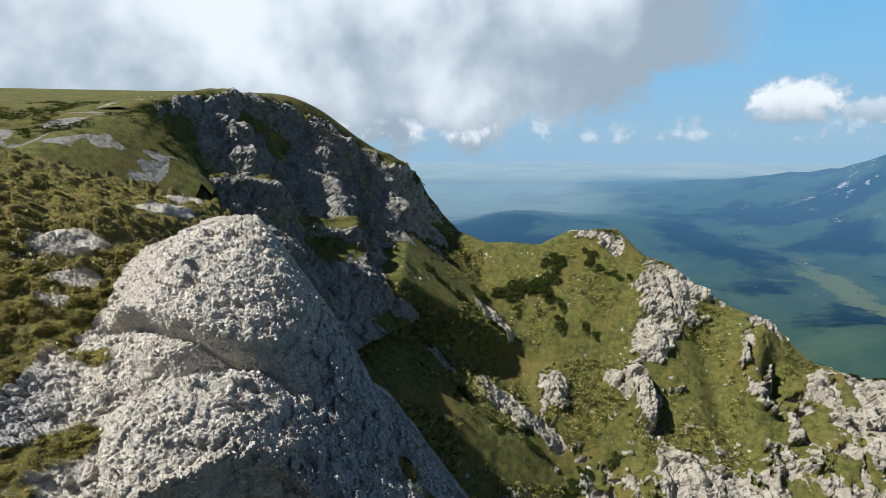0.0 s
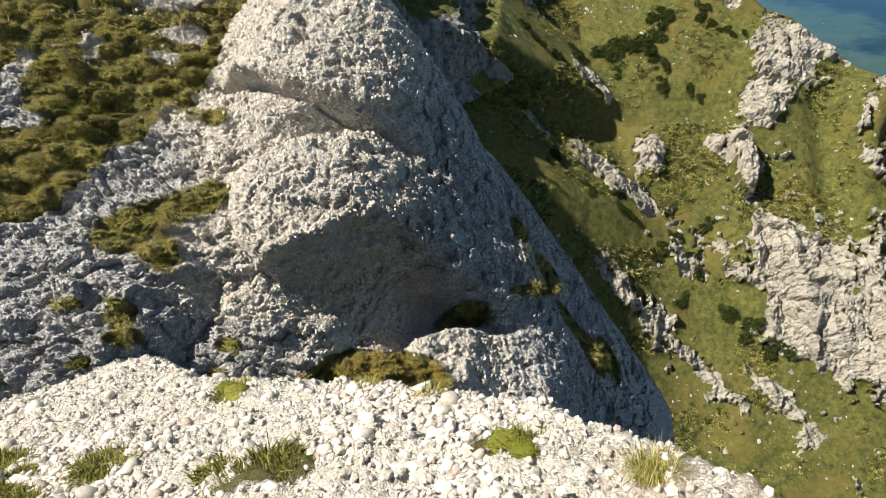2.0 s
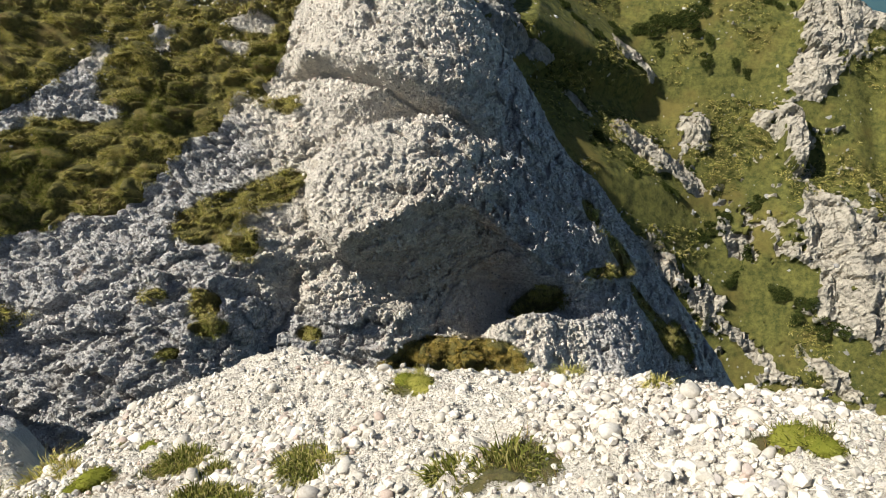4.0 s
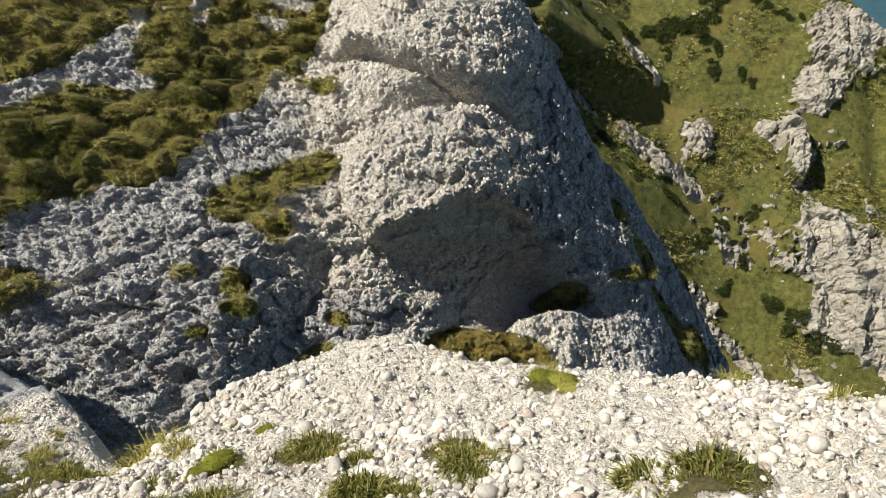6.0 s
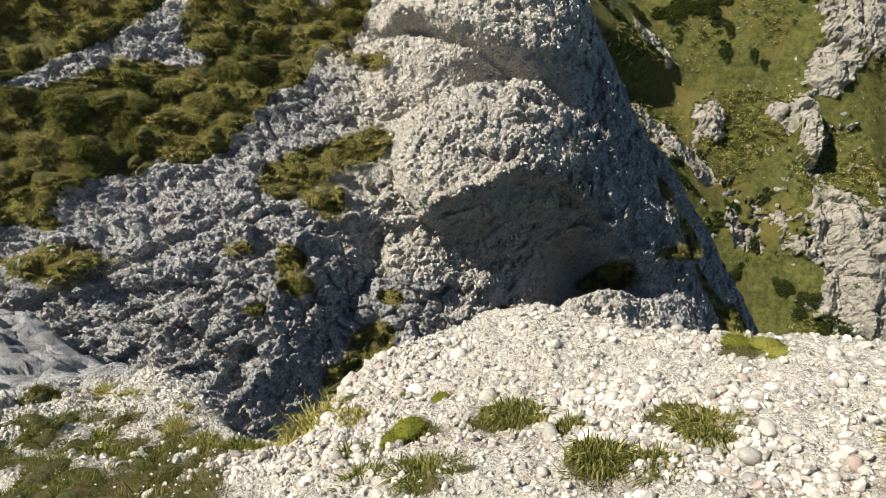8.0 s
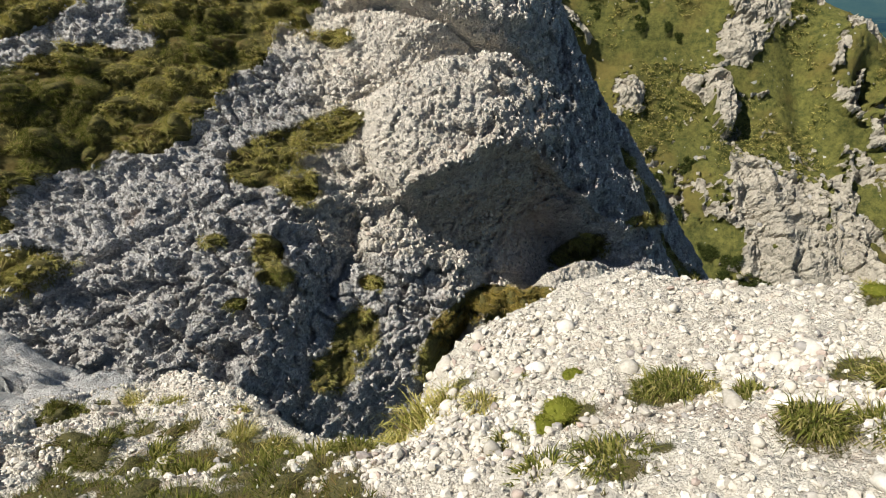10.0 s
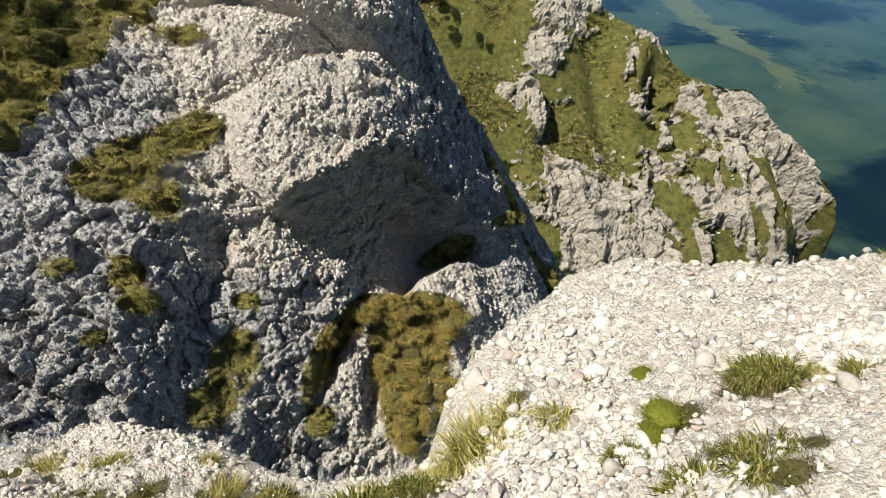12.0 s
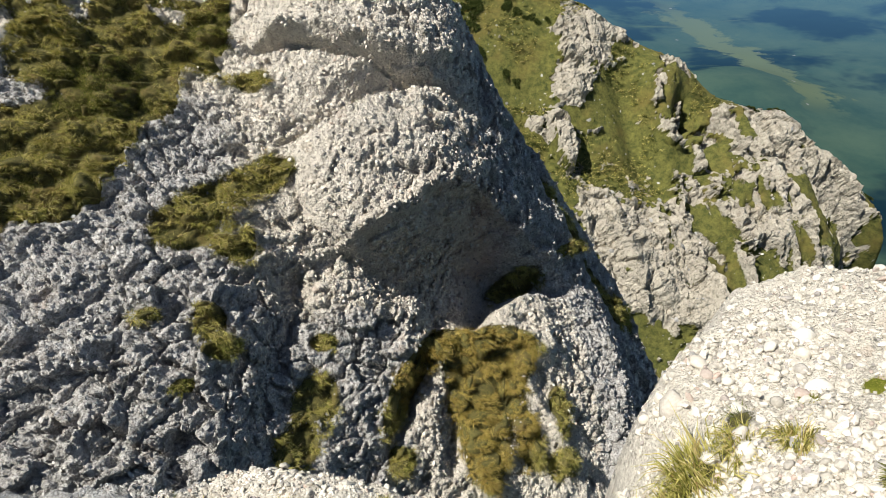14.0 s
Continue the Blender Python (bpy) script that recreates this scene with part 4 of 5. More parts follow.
def make_ridge():
    u, v, nu, nv = grid(-50, 44, -52, 27, 0.21)
    h, tone, cover = ridge_surface(u, v)
    p = on_sheet(RIDGE, u, v, h)
    ob = mesh_grid("mountain_ridge", p, nu, nv, ROCK_FAR, {"tone": tone, "cover": cover})
    flat_where(ob, cover < 0.6)
    cut_faces(ob, h > -16)
    tagged(ob, "green mountain ridge with pale limestone crags", "ridge", kind="structure")


def make_cliff():
    u, v, nu, nv = grid(0.5, 62, -26, 12.5, 0.24)
    h = cliff_form(u, v)
    p = on_sheet(CLIFF, u, v, h)
    lean = v + 0.55 * u
    flute = fbm(np.stack([lean * 0.22, v * 0.04, 0 * u], 1), 4, 0.6, salt=81, ridged=True)
    rock = 0.66 + 0.85 * fbm(p * 0.22, 5, 0.65, salt=5) + 0.45 * flute - 0.45 * sstep(v - cliff_crest(u), -2.2, 0.0) - 0.5 * blob(u, v, 20, -9, 3, 3.5, 0)
    s1, t1 = blocks(p * np.array((1, 1, 0.6)), 1.8, 83)
    fin = fbm(np.stack([lean * 0.11 + 0.2 * fbm(p * 0.1, 2, salt=86), v * 0.03, 0 * u], 1), 3, 0.5, salt=84, ridged=True)
    bare = sstep(rock - 0.5 * sstep(fin, 0.35, 0.75), 0.32, 0.58)
    fade = sstep(cliff_crest(u) - v, -0.5, 4.0)
    h = h + (3.4 * fin + 1.6 * flute - 2.3) * fade * (0.3 + 0.7 * sstep(v, -14.0, -2.0)) - 1.6 * sstep(-v, 4.0, 12.0) + 0.9 * fbm(p * 0.13, 4, 0.55, salt=85) + 0.7 * s1 * bare
    # greyed over most of its length, fading to pale at the right end
    ob = mesh_grid("mountain_cliff", on_sheet(CLIFF, u, v, h), nu, nv, ROCK_FAR, {"tone": t1, "cover": 1 - bare, "age": 0.95 * sstep(-u, -48, -38)})
    flat_where(ob, bare > 0.4)
    cut_faces(ob, (v > cliff_foot(u)) & (h > -7) & (v < cliff_crest(u) + 2.0))
    tagged(ob, "shaded limestone cliff below a grassy plateau", "cliff", kind="structure")


def plateau_height(x, y):
    z = plateau_form(x, y)
    p = np.stack([x, y, z], 1)
    slope = sstep(-y, -66, -56)
    z = z + 0.5 * fbm(p * 0.07, 4) * (0.3 + slope) + 0.9 * fbm(p * 0.18, 4, 0.6, salt=91) * slope + 0.4 * fbm(p * 0.6, 3, salt=92) * slope
    return z, slope


def make_plateau():
    x, y, nu, nv = grid(-170, 2, 26, 190, 0.85)
    z, slope = plateau_height(x, y)
    p = np.stack([x, y, z], 1)
    rock = sstep(fbm(p * np.array((0.3, 0.3, 0.9)), 4, 0.6, salt=94) + 0.35 * blob(x, y, -34, 52, 8, 4), 0.22, 0.42) * slope
    ob = mesh_grid("plateau", p, nu, nv, ROCK_FAR, {"tone": 0.5 + 0.5 * vnoise(p * 1.3), "cover": 1 - rock, "age": 0 * x + 0.8})
    u = (x + 24.5) * 0.305 + (y - 60) * 0.952
    drop = -((x + 24.5) * -0.952 + (y - 60) * 0.305) + 0.616 * np.clip(cliff_crest(u), -30, 10)
    cut_faces(ob, (z > -45) & (drop < 5.0 + 3.5 * (1 - sstep(u, 0.0, 4.0))))
    tagged(ob, "grassy mountain plateau", "grassland", kind="structure")


def make_far():
    rs = np.concatenate([np.geomspace(5, 400, 40), np.geomspace(430, 4950, 150)])
    az = np.linspace(-math.pi, math.pi, 289)
    a, r = np.meshgrid(az, rs)
    a, r = a.ravel(), r.ravel()
    z = far_form(r, a)
    p = np.stack([r * np.sin(a), r * np.cos(a), z], 1)
    p[:, 2] += np.clip((r - 300) / 800, 0, 1) * np.clip((5200 - r) / 2500, 0.1, 1) * (22 * fbm(p * np.array((0.004, 0.004, 0)), 5, 0.5, salt=95) + np.clip((r - 2400) / 500, 0, 1) * sstep(a, 0.26, 0.5) * 40 * fbm(p * np.array((0.0035, 0.0035, 0)), 5, 0.55, salt=96, ridged=True))
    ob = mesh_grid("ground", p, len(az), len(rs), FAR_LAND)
    tagged(ob, "hazy wooded valley and far plain", "landscape", kind="structure")


make_ledge()
make_outcrop()
make_ridge()
make_cliff()
make_plateau()
make_far()

# ---------------------------------------------------------------- stones and plants
def icosphere(level):
    bm = bmesh.new()
    bmesh.ops.create_icosphere(bm, subdivisions=level, radius=1.0)
    v = np.array([w.co for w in bm.verts])
    f = np.array([[w.index for w in g.verts] for g in bm.faces])
    bm.free()
    return v, f


def round_stone():
    """A ball of 26 corners and 48 triangles."""
    bm = bmesh.new()
    bmesh.ops.create_uvsphere(bm, u_segments=6, v_segments=5, radius=1.0)
    bmesh.ops.triangulate(bm, faces=bm.faces)
    v = np.array([w.co for w in bm.verts])
    f = np.array([[w.index for w in g.verts] for g in bm.faces])
    bm.free()
    return v, f


def small_stone():
    """Eight faces, for the finest gravel."""
    return (np.array([(1, 0, 0), (-1, 0, 0), (0, 1, 0), (0, -1, 0), (0, 0, 1), (0, 0, -1.0)]),
            np.array([[0, 2, 4], [2, 1, 4], [1, 3, 4], [3, 0, 4], [2, 0, 5], [1, 2, 5], [3, 1, 5], [0, 3, 5]]))


def mesh_of(name, verts, faces, mat, smooth=False):
    """A mesh of equal-sided faces from arrays."""
    k = faces.shape[1]
    me = bpy.data.meshes.new(name)
    me.vertices.add(len(verts))
    me.vertices.foreach_set("co", verts.astype(np.float32).ravel())
    me.loops.add(faces.size)
    me.loops.foreach_set("vertex_index", faces.astype(np.int32).ravel())
    me.polygons.add(len(faces))
    me.polygons.foreach_set("loop_start", np.arange(0, faces.size, k, dtype=np.int32))
    me.polygons.foreach_set("use_smooth", np.full(len(faces), smooth))
    me.update(calc_edges=True)
    me.materials.append(mat)
    return me


def many(shape, frames, sizes, places, rng, jag=0.18):
    """Copies of a shape, each in its own frame (n, 3, 3), size (n, 3) and place (n, 3), roughened."""
    v, f = shape
    n = len(places)
    w = v[None] * (1 + jag * rng.uniform(-1, 1, (n, len(v), 1))) * sizes[:, None, :]
    w = np.einsum("nvk,nkj->nvj", w, frames) + places[:, None, :]
    faces = f[None] + (np.arange(n) * len(v))[:, None, None]
    return w.reshape(-1, 3), faces.reshape(-1, f.shape[1])


def frames_on(normals, rng):
    """Random frames whose third axis is the normal."""
    z = normals / np.linalg.norm(normals, axis=1, keepdims=True)
    a = rng.normal(size=z.shape)
    x = a - (a * z).sum(1, keepdims=True) * z
    x /= np.linalg.norm(x, axis=1, keepdims=True)
    return np.stack([x, np.cross(z, x), z], 1)


def sheet_normals(axes, surface, u, v, e=0.08):
    """Places and normals on a sheet with the given surface function."""
    p = on_sheet(axes, u, v, surface(u, v)[0])
    pu = on_sheet(axes, u + e, v, surface(u + e, v)[0]) - p
    pv = on_sheet(axes, u, v + e, surface(u, v + e)[0]) - p
    n = np.cross(pu, pv)
    return p, n / np.linalg.norm(n, axis=1, keepdims=True)


FLAT = (np.zeros(3), np.array((1.0, 0, 0)), np.array((0, 1.0, 0)), np.array((0, 0, 1.0)))


def blades(roots, ups, lean, lengths, widths, rng, fine=False):
    """Drooping blades of grass: three triangles each, or one where they are fine."""
    n = len(roots)
    side = np.cross(ups + 0.3 * rng.normal(size=(n, 3)), lean)
    side /= np.linalg.norm(side, axis=1, keepdims=True) + 1e-9
    l, w = lengths[:, None], widths[:, None] * 0.5
    down = np.array((0, 0, -1.0))
    tip = roots + l * (0.62 * ups + 0.70 * lean + 0.30 * down)
    if fine:
        v = np.stack([roots - side * w, roots + side * w, tip], 1).reshape(-1, 3)
        return v, np.arange(n * 3).reshape(-1, 3)
    mid = roots + l * (0.50 * ups + 0.25 * lean)
    v = np.stack([roots - side * w, roots + side * w, mid - side * w * 0.8, mid + side * w * 0.8, tip], 1).reshape(-1, 3)
    f = np.array([[0, 1, 3], [0, 3, 2], [2, 3, 4]])
    return v, (f[None] + (np.arange(n) * 5)[:, None, None]).reshape(-1, 3)


def tufts_mesh(name, places, normals, radius, count, length, width, mat, rng, droop=1.0, fine=False):
    """Tufts of grass on a slope: each a shock of blades that bends outwards and downhill."""
    n = len(places)
    r = radius * rng.uniform(0.6, 1.3, n)
    fr = frames_on(normals * 0.6 + np.array((0, 0, 0.7)), rng)
    ang = rng.uniform(0, 2 * math.pi, (n, count))
    rad = np.sqrt(rng.uniform(0, 1, (n, count)))
    local = np.stack([np.cos(ang) * rad, np.sin(ang) * rad, 0 * ang], -1)
    out = np.einsum("nck,nkj->ncj", local, fr)
    roots = places[:, None] + out * r[:, None, None] * 0.55 - normals[:, None] * 0.03
    up = np.broadcast_to(fr[:, None, 2], roots.shape)
    down = np.array((0.0, -0.35, -0.25)) * droop
    lean = out * 0.9 + rng.normal(size=out.shape) * 0.35 + down
    up = up + rng.normal(size=up.shape) * 0.22
    ln = length * rng.uniform(0.55, 1.25, (n, count)) * (r / radius)[:, None]
    wd = width * rng.uniform(0.7, 1.3, (n, count))
    v, f = blades(roots.reshape(-1, 3), up.reshape(-1, 3), lean.reshape(-1, 3), ln.ravel(), wd.ravel(), rng, fine)
    return mesh_of(name, v, f, mat)


def scatter(rng, u0, u1, v0, v1, n, chance):
    """Random points of a rectangle, thinned by a chance function."""
    u, v = rng.uniform(u0, u1, n), rng.uniform(v0, v1, n)
    keep = rng.uniform(0, 1, n) < chance(u, v)
    return u[keep], v[keep]


def make_outcrop_stones():
    """Pebbles that stand out of the conglomerate."""
    rng = np.random.default_rng(11)

    def bare(u, v):
        e = 0.1
        hu = (outcrop_form(u + e, v) - outcrop_form(u, v)) / e
        hv = (outcrop_form(u, v + e) - outcrop_form(u, v)) / e
        area = np.clip(np.sqrt(1 + hu ** 2 + hv ** 2), 1, 4)
        return (1 - outcrop_cover(u, v)) * (0.35 + 0.65 * sstep(vnoise(np.stack([u * 0.9, v * 0.9, 0 * u], 1), 5), -0.4, 0.5)) * area / 3.0

    octa = small_stone()
    # the dark pebbles are weathered on the slab, painted shade on the right flank
    for name, label, mat, part_of in (("embedded_pebbles", "grey pebbles set in the clean outcrop rock", STONE_GREY, 0), ("weathered_pebbles", "dark pebbles set in the weathered slab and the shaded flank", STONE_DARK, 1)):
        u, v = scatter(rng, -9.5, 6.0, -6.0, 5.5, 70000 if part_of else 80000, bare)
        dulled = outcrop_age_shade(u, v) + rng.uniform(-0.25, 0.25, len(u)) > 0.5
        pick = dulled if part_of else ~dulled
        u, v = u[pick], v[pick]
        p, n = sheet_normals(OUTCROP, outcrop_surface, u, v)
        size = 0.011 + 0.026 * rng.uniform(0, 1, len(u)) ** 5 + 0.012 * rng.uniform(0, 1, len(u))
        dims = size[:, None] * np.stack([rng.uniform(0.9, 1.7, len(u)), rng.uniform(0.8, 1.2, len(u)), rng.uniform(0.6, 1.1, len(u)) * (0.75 if part_of else 1.0)], 1)
        fr = frames_on(n + 0.45 * rng.normal(size=n.shape), rng)
        at = p + n * (0.35 * size)[:, None]
        big = size > 0.034
        v1, f1 = many(octa, fr[~big], dims[~big] * 1.15, at[~big], rng, 0.3)
        v2, f2 = many(icosphere(1), fr[big], dims[big], at[big], rng, 0.22)
        tagged(new(name, mesh_of(name, np.concatenate([v1, v2]), np.concatenate([f1, f2 + len(v1)]), mat, False)), label, "pebbles", kind="stuff")


def make_outcrop_grass():
    rng = np.random.default_rng(12)

    def turf(u, v):
        return sstep(outcrop_cover(u, v) + 0.25 * vnoise(np.stack([u * 2.2, v * 2.2, 0 * u], 1), 8), 0.34, 0.6)

    rust = [(1.3, -3.3, 1.1, 0.9, 0), (1.2, -4.6, 0.9, 1.0, 0), (-0.2, -3.3, 0.3, 0.7, -35)]
    u, v = scatter(rng, -11.5, 6.8, -6.2, 4.2, 28000, turf)
    tops = mound_at(on_sheet(OUTCROP, u, v, outcrop_form(u, v))) + rng.uniform(-0.08, 0.08, len(u)) > 0.17
    u, v = u[tops], v[tops]
    brown = np.clip(sum(blob(u, v, *e) for e in rust), 0, 1) > 0.35
    fresh = (~brown) & (vnoise(np.stack([u * 0.6, v * 0.6, 0 * u], 1), 21) + 0.4 * sstep(-u, 7.2, 8.6) * sstep(-v, 0.5, 1.5) > 0.45)
    p, n = sheet_normals(OUTCROP, outcrop_surface, u, v, 0.25)
    for name, label, mat, pick in (("turf_tussocks", "shaggy olive and straw-coloured grass tussocks on rock", GRASS_DRY, ~brown & ~fresh),
                                   ("green_tussocks", "dark green grass tussocks on the rock", GRASS_FRESH, fresh),
                                   ("hanging_grass", "gold-brown grass hanging in a gully", GRASS_RUST, brown)):
        me = tufts_mesh(name, p[pick], n[pick], 0.16, 120, 0.125, 0.0085, mat, rng, 1.0, True)
        tagged(new(name, me), label, "grass", kind="stuff")
    u, v = scatter(rng, -12.0, -1.0, 4.0, 11.5, 4200, turf)
    p, n = sheet_normals(OUTCROP, outcrop_surface, u, v, 0.25)
    me = tufts_mesh("meadow_grass", p, n, 0.22, 40, 0.13, 0.017, GRASS_DRY, rng, 1.0, True)
    tagged(new("meadow_grass", me), "olive tussock grass on the crest of the hillside", "grass", kind="stuff")


def ledge_place(x, y, e=0.06):
    return sheet_normals(FLAT, ledge_surface, x, y, e)


def stoniness(x, y):
    """Where loose pebbles gather on the ledge."""
    p = np.stack([x, y, 0 * x], 1)
    g = 0.25 + 0.75 * sstep(vnoise(p * 1.3, 44) + 0.6 * vnoise(p * 3.1, 45), -0.1, 0.6)
    return g * (1 - 0.65 * sstep(-x, 7.0, 8.2)) * (1 - 0.95 * sstep(ledge_cover(x, y), 0.3, 0.6)) * sstep(ledge_edge(x) - y, -0.05, 0.25) * (0.7 + 0.3 * sstep(ledge_edge(x) - y, 0.3, 1.1))


def stone_dims(size, rng):
    n = len(size)
    return size[:, None] * np.stack([rng.uniform(0.9, 1.5, n), rng.uniform(0.75, 1.1, n), rng.uniform(0.5, 0.95, n)], 1)


def make_pebbles():
    """Loose pebbles on the ledge, too many to tell apart."""
    rng = np.random.default_rng(21)
    x, y = scatter(rng, -9.0, 0.8, 1.7, 5.4, 150000, stoniness)
    size = 0.0045 + 0.008 * rng.uniform(0, 1, len(x)) + 0.020 * rng.uniform(0, 1, len(x)) ** 8
    p, n = ledge_place(x, y)
    fr, dims, at = frames_on(n + 0.5 * rng.normal(size=n.shape), rng), stone_dims(size, rng), p + n * (rng.uniform(-0.1, 0.4, len(x)) * size)[:, None]
    big = size > 0.0110
    v1, f1 = many(small_stone(), fr[~big], dims[~big] * 1.1, at[~big], rng, 0.25)
    v2, f2 = many(icosphere(1), fr[big], dims[big], at[big], rng, 0.17)
    ve, fa = np.concatenate([v1, v2]), np.concatenate([f1, f2 + len(v1)])
    tagged(new("pebbles", mesh_of("pebbles", ve, fa, STONE_PALE, False)), "loose pale pebbles on the ledge", "pebbles", kind="stuff")


def make_stones(parent):
    """The larger loose stones, one by one."""
    rng = np.random.default_rng(22)
    shapes = []
    for k in range(9):
        v, f = round_stone()
        w = v * (1 + 0.13 * rng.uniform(-1, 1, (len(v), 1))) * (1 + 0.25 * np.sign(v) * rng.uniform(0, 0.4, (1, 3)))
        shapes.append(mesh_of("stone", w, f, STONE_PALE, True))
    x, y = scatter(rng, -6.2, -0.6, 2.0, 4.4, 1500, stoniness)
    x, y = x[:296], y[:296]
    p, n = ledge_place(x, y)
    fr = frames_on(n + 0.25 * rng.normal(size=n.shape), rng)
    size = 0.018 + 0.018 * rng.uniform(0, 1, len(x)) + 0.034 * rng.uniform(0, 1, len(x)) ** 6
    dims = stone_dims(size, rng)
    for k in range(len(x)):
        ob = new("stone", shapes[k % len(shapes)])
        ob.parent = parent
        ob.matrix_world = Matrix.LocRotScale(Vector(p[k] + n[k] * 0.1 * size[k]), Matrix(fr[k].T.tolist()).to_quaternion(), Vector(dims[k]))


def tussock(name, radius, count, length, width, mat, seed):
    """A small tussock of fine blades that stands at its origin."""
    rng = np.random.default_rng(seed)
    return tufts_mesh(name, np.zeros((1, 3)), np.array([[0, 0, 1.0]]), radius, count, length, width, mat, rng, 0.15)


def set_things(kinds, spots, label, category, group, seed):
    """Copies of a few built plants at spots (x, y, size) of the ledge."""
    rng = np.random.default_rng(seed)
    xs = np.array([e[0] for e in spots])
    ys = np.array([e[1] for e in spots])
    p, n = ledge_place(xs, ys, 0.1)
    for k, e in enumerate(spots):
        ob = new(kinds[k % len(kinds)].name.split(".")[0], kinds[k % len(kinds)])
        q = Vector((0, 0, 1)).rotation_difference(Vector((n[k] + np.array((0, 0, 0.8))).tolist()))
        ob.matrix_world = Matrix.LocRotScale(Vector(p[k]), q @ Euler((0, 0, rng.uniform(0, 6.28))).to_quaternion(), Vector((e[2], e[2], e[2] * rng.uniform(0.8, 1.1))))
        tagged(ob, label, category, group)


def cushion(seed):
    """A moss cushion: a low lumpy pad with a fine nap."""
    rng = np.random.default_rng(seed)
    v, f = icosphere(3)
    v = v[:, :] * np.array((1, 0.75, 0.38)) * 0.12 * (1 + 0.22 * fbm(v * 2.3 + seed, 3)[:, None])
    w = rng.integers(0, len(v), 900)
    up = v[w] / np.linalg.norm(v[w], axis=1, keepdims=True)
    bv, bf = blades(v[w] + 0.008 * rng.normal(size=(900, 3)), up, rng.normal(size=(900, 3)) * 0.5, np.full(900, 0.022), np.full(900, 0.005), rng)
    return mesh_of("moss_cushion", np.concatenate([v, bv]), np.concatenate([f, bf + len(v)]), MOSS, True)


def make_ledge_plants():
    dry = [tussock("grass_tussock", 0.13, 520, 0.12, 0.0040, GRASS_DRY, 30 + k) for k in range(3)]
    fresh = [tussock("low_herb", 0.15, 1100, 0.062, 0.0062, GRASS_FRESH, 40 + k) for k in range(3)]
    moss = [cushion(50 + k) for k in range(3)]
    set_things(dry, [(-2.53, 3.93, 0.7), (-1.61, 3.55, 0.6), (-1.21, 3.3, 0.9), (-5.21, 3.5, 1.1), (-4.98, 3.42, 1.5), (-4.83, 3.38, 1.4), (-4.66, 3.3, 1.1), (-5.08, 3.3, 1.2), (-3.59, 3.1, 0.7), (-6.87, 4.25, 0.8),
                     (-7.35, 4.45, 0.8), (-6.33, 4.1, 0.7), (-5.98, 3.7, 0.9), (-6.22, 3.8, 0.8), (-7.04, 4.3, 0.8), (-7.4, 4.5, 0.7), (-5.1, 3.42, 0.8), (-2.96, 3.0, 0.8), (-2.78, 2.95, 0.9), (-0.26, 2.38, 0.8)],
               "straw-green grass tussock among pale stones", "grass tussock", "tussocks on the ledge", 61)
    set_things(fresh, [(-3.81, 3.19, 1.1), (-3.71, 3.19, 1.2), (-3.46, 3.0, 0.9), (-4.53, 2.86, 0.9), (-5.55, 3.22, 1.5), (-5.3, 3.15, 1.2), (-6.95, 4.2, 0.9), (-8.03, 4.6, 1.2), (-6.73, 3.5, 1.6),
                       (-6.28, 3.2, 1.5), (-4.1, 2.65, 1.3), (-4.4, 2.6, 1.2), (-3.33, 2.69, 1.3), (-3.1, 2.6, 1.1), (-1.86, 2.73, 1.5), (-2.1, 2.7, 1.2), (-2.85, 2.9, 1.2), (-4.46, 3.5, 0.45), (-6.0, 3.4, 1.3)],
               "low green herb cushion with small leaves on the ledge", "herb", "herbs on the ledge", 62)
    set_things(moss, [(-4.18, 3.47, 0.5), (-4.28, 3.08, 0.85), (-4.36, 3.0, 0.65), (-2.46, 3.67, 0.75), (-2.56, 3.78, 0.7), (-2.42, 3.58, 0.6), (-0.8, 2.68, 0.8), (-0.72, 2.6, 0.6), (-4.2, 3.45, 0.4)],
               "bright yellow-green moss cushion on pale rock", "moss", "moss on the ledge", 63)
    rng = np.random.default_rng(64)
    x, y = scatter(rng, -8.2, 0.8, 1.7, 5.2, 24000, lambda a, b: sstep(ledge_cover(a, b), 0.3, 0.6))
    p, n = ledge_place(x, y, 0.1)
    pick = vnoise(np.stack([x * 2.1, y * 2.1, 0 * x], 1), 46) + rng.uniform(-0.4, 0.4, len(x)) > 0.1
    for name, label, mat, sel in (("ledge_turf", "short green turf between the stones", GRASS_LOW, ~pick), ("dry_turf", "short straw-coloured grass between the stones", GRASS_OLD, pick)):
        me = tufts_mesh(name, p[sel], n[sel], 0.08, 60, 0.072, 0.0065, mat, rng, 0.3, True)
        tagged(new(name, me), label, "grass", kind="stuff")
    # small white flowers over the turf
    x, y = scatter(rng, -7.6, -4.4, 2.0, 4.4, 300, lambda a, b: 0.75 * sstep(ledge_cover(a, b), 0.3, 0.6))
    p, n = ledge_place(x, y, 0.1)
    five = np.array([(math.cos(a) * r, math.sin(a) * r, 0.12 * r) for k in range(5) for a, r in ((k * 1.2566, 1.0), (k * 1.2566 + 0.6283, 0.45))])
    shape = (np.concatenate([five, [(0, 0, 0)]]), np.array([[10, k, (k + 1) % 10] for k in range(10)]))
    ve, fa = many(shape, frames_on(n + 0.4 * rng.normal(size=n.shape), rng), np.full((len(x), 3), 0.009) * rng.uniform(0.7, 1.2, (len(x), 1)), p + np.array((0, 0, 0.065)), rng, 0.1)
    tagged(new("white_flowers", mesh_of("white_flowers", ve, fa, PETAL)), "small white flowers in the turf", "flowers", kind="stuff")


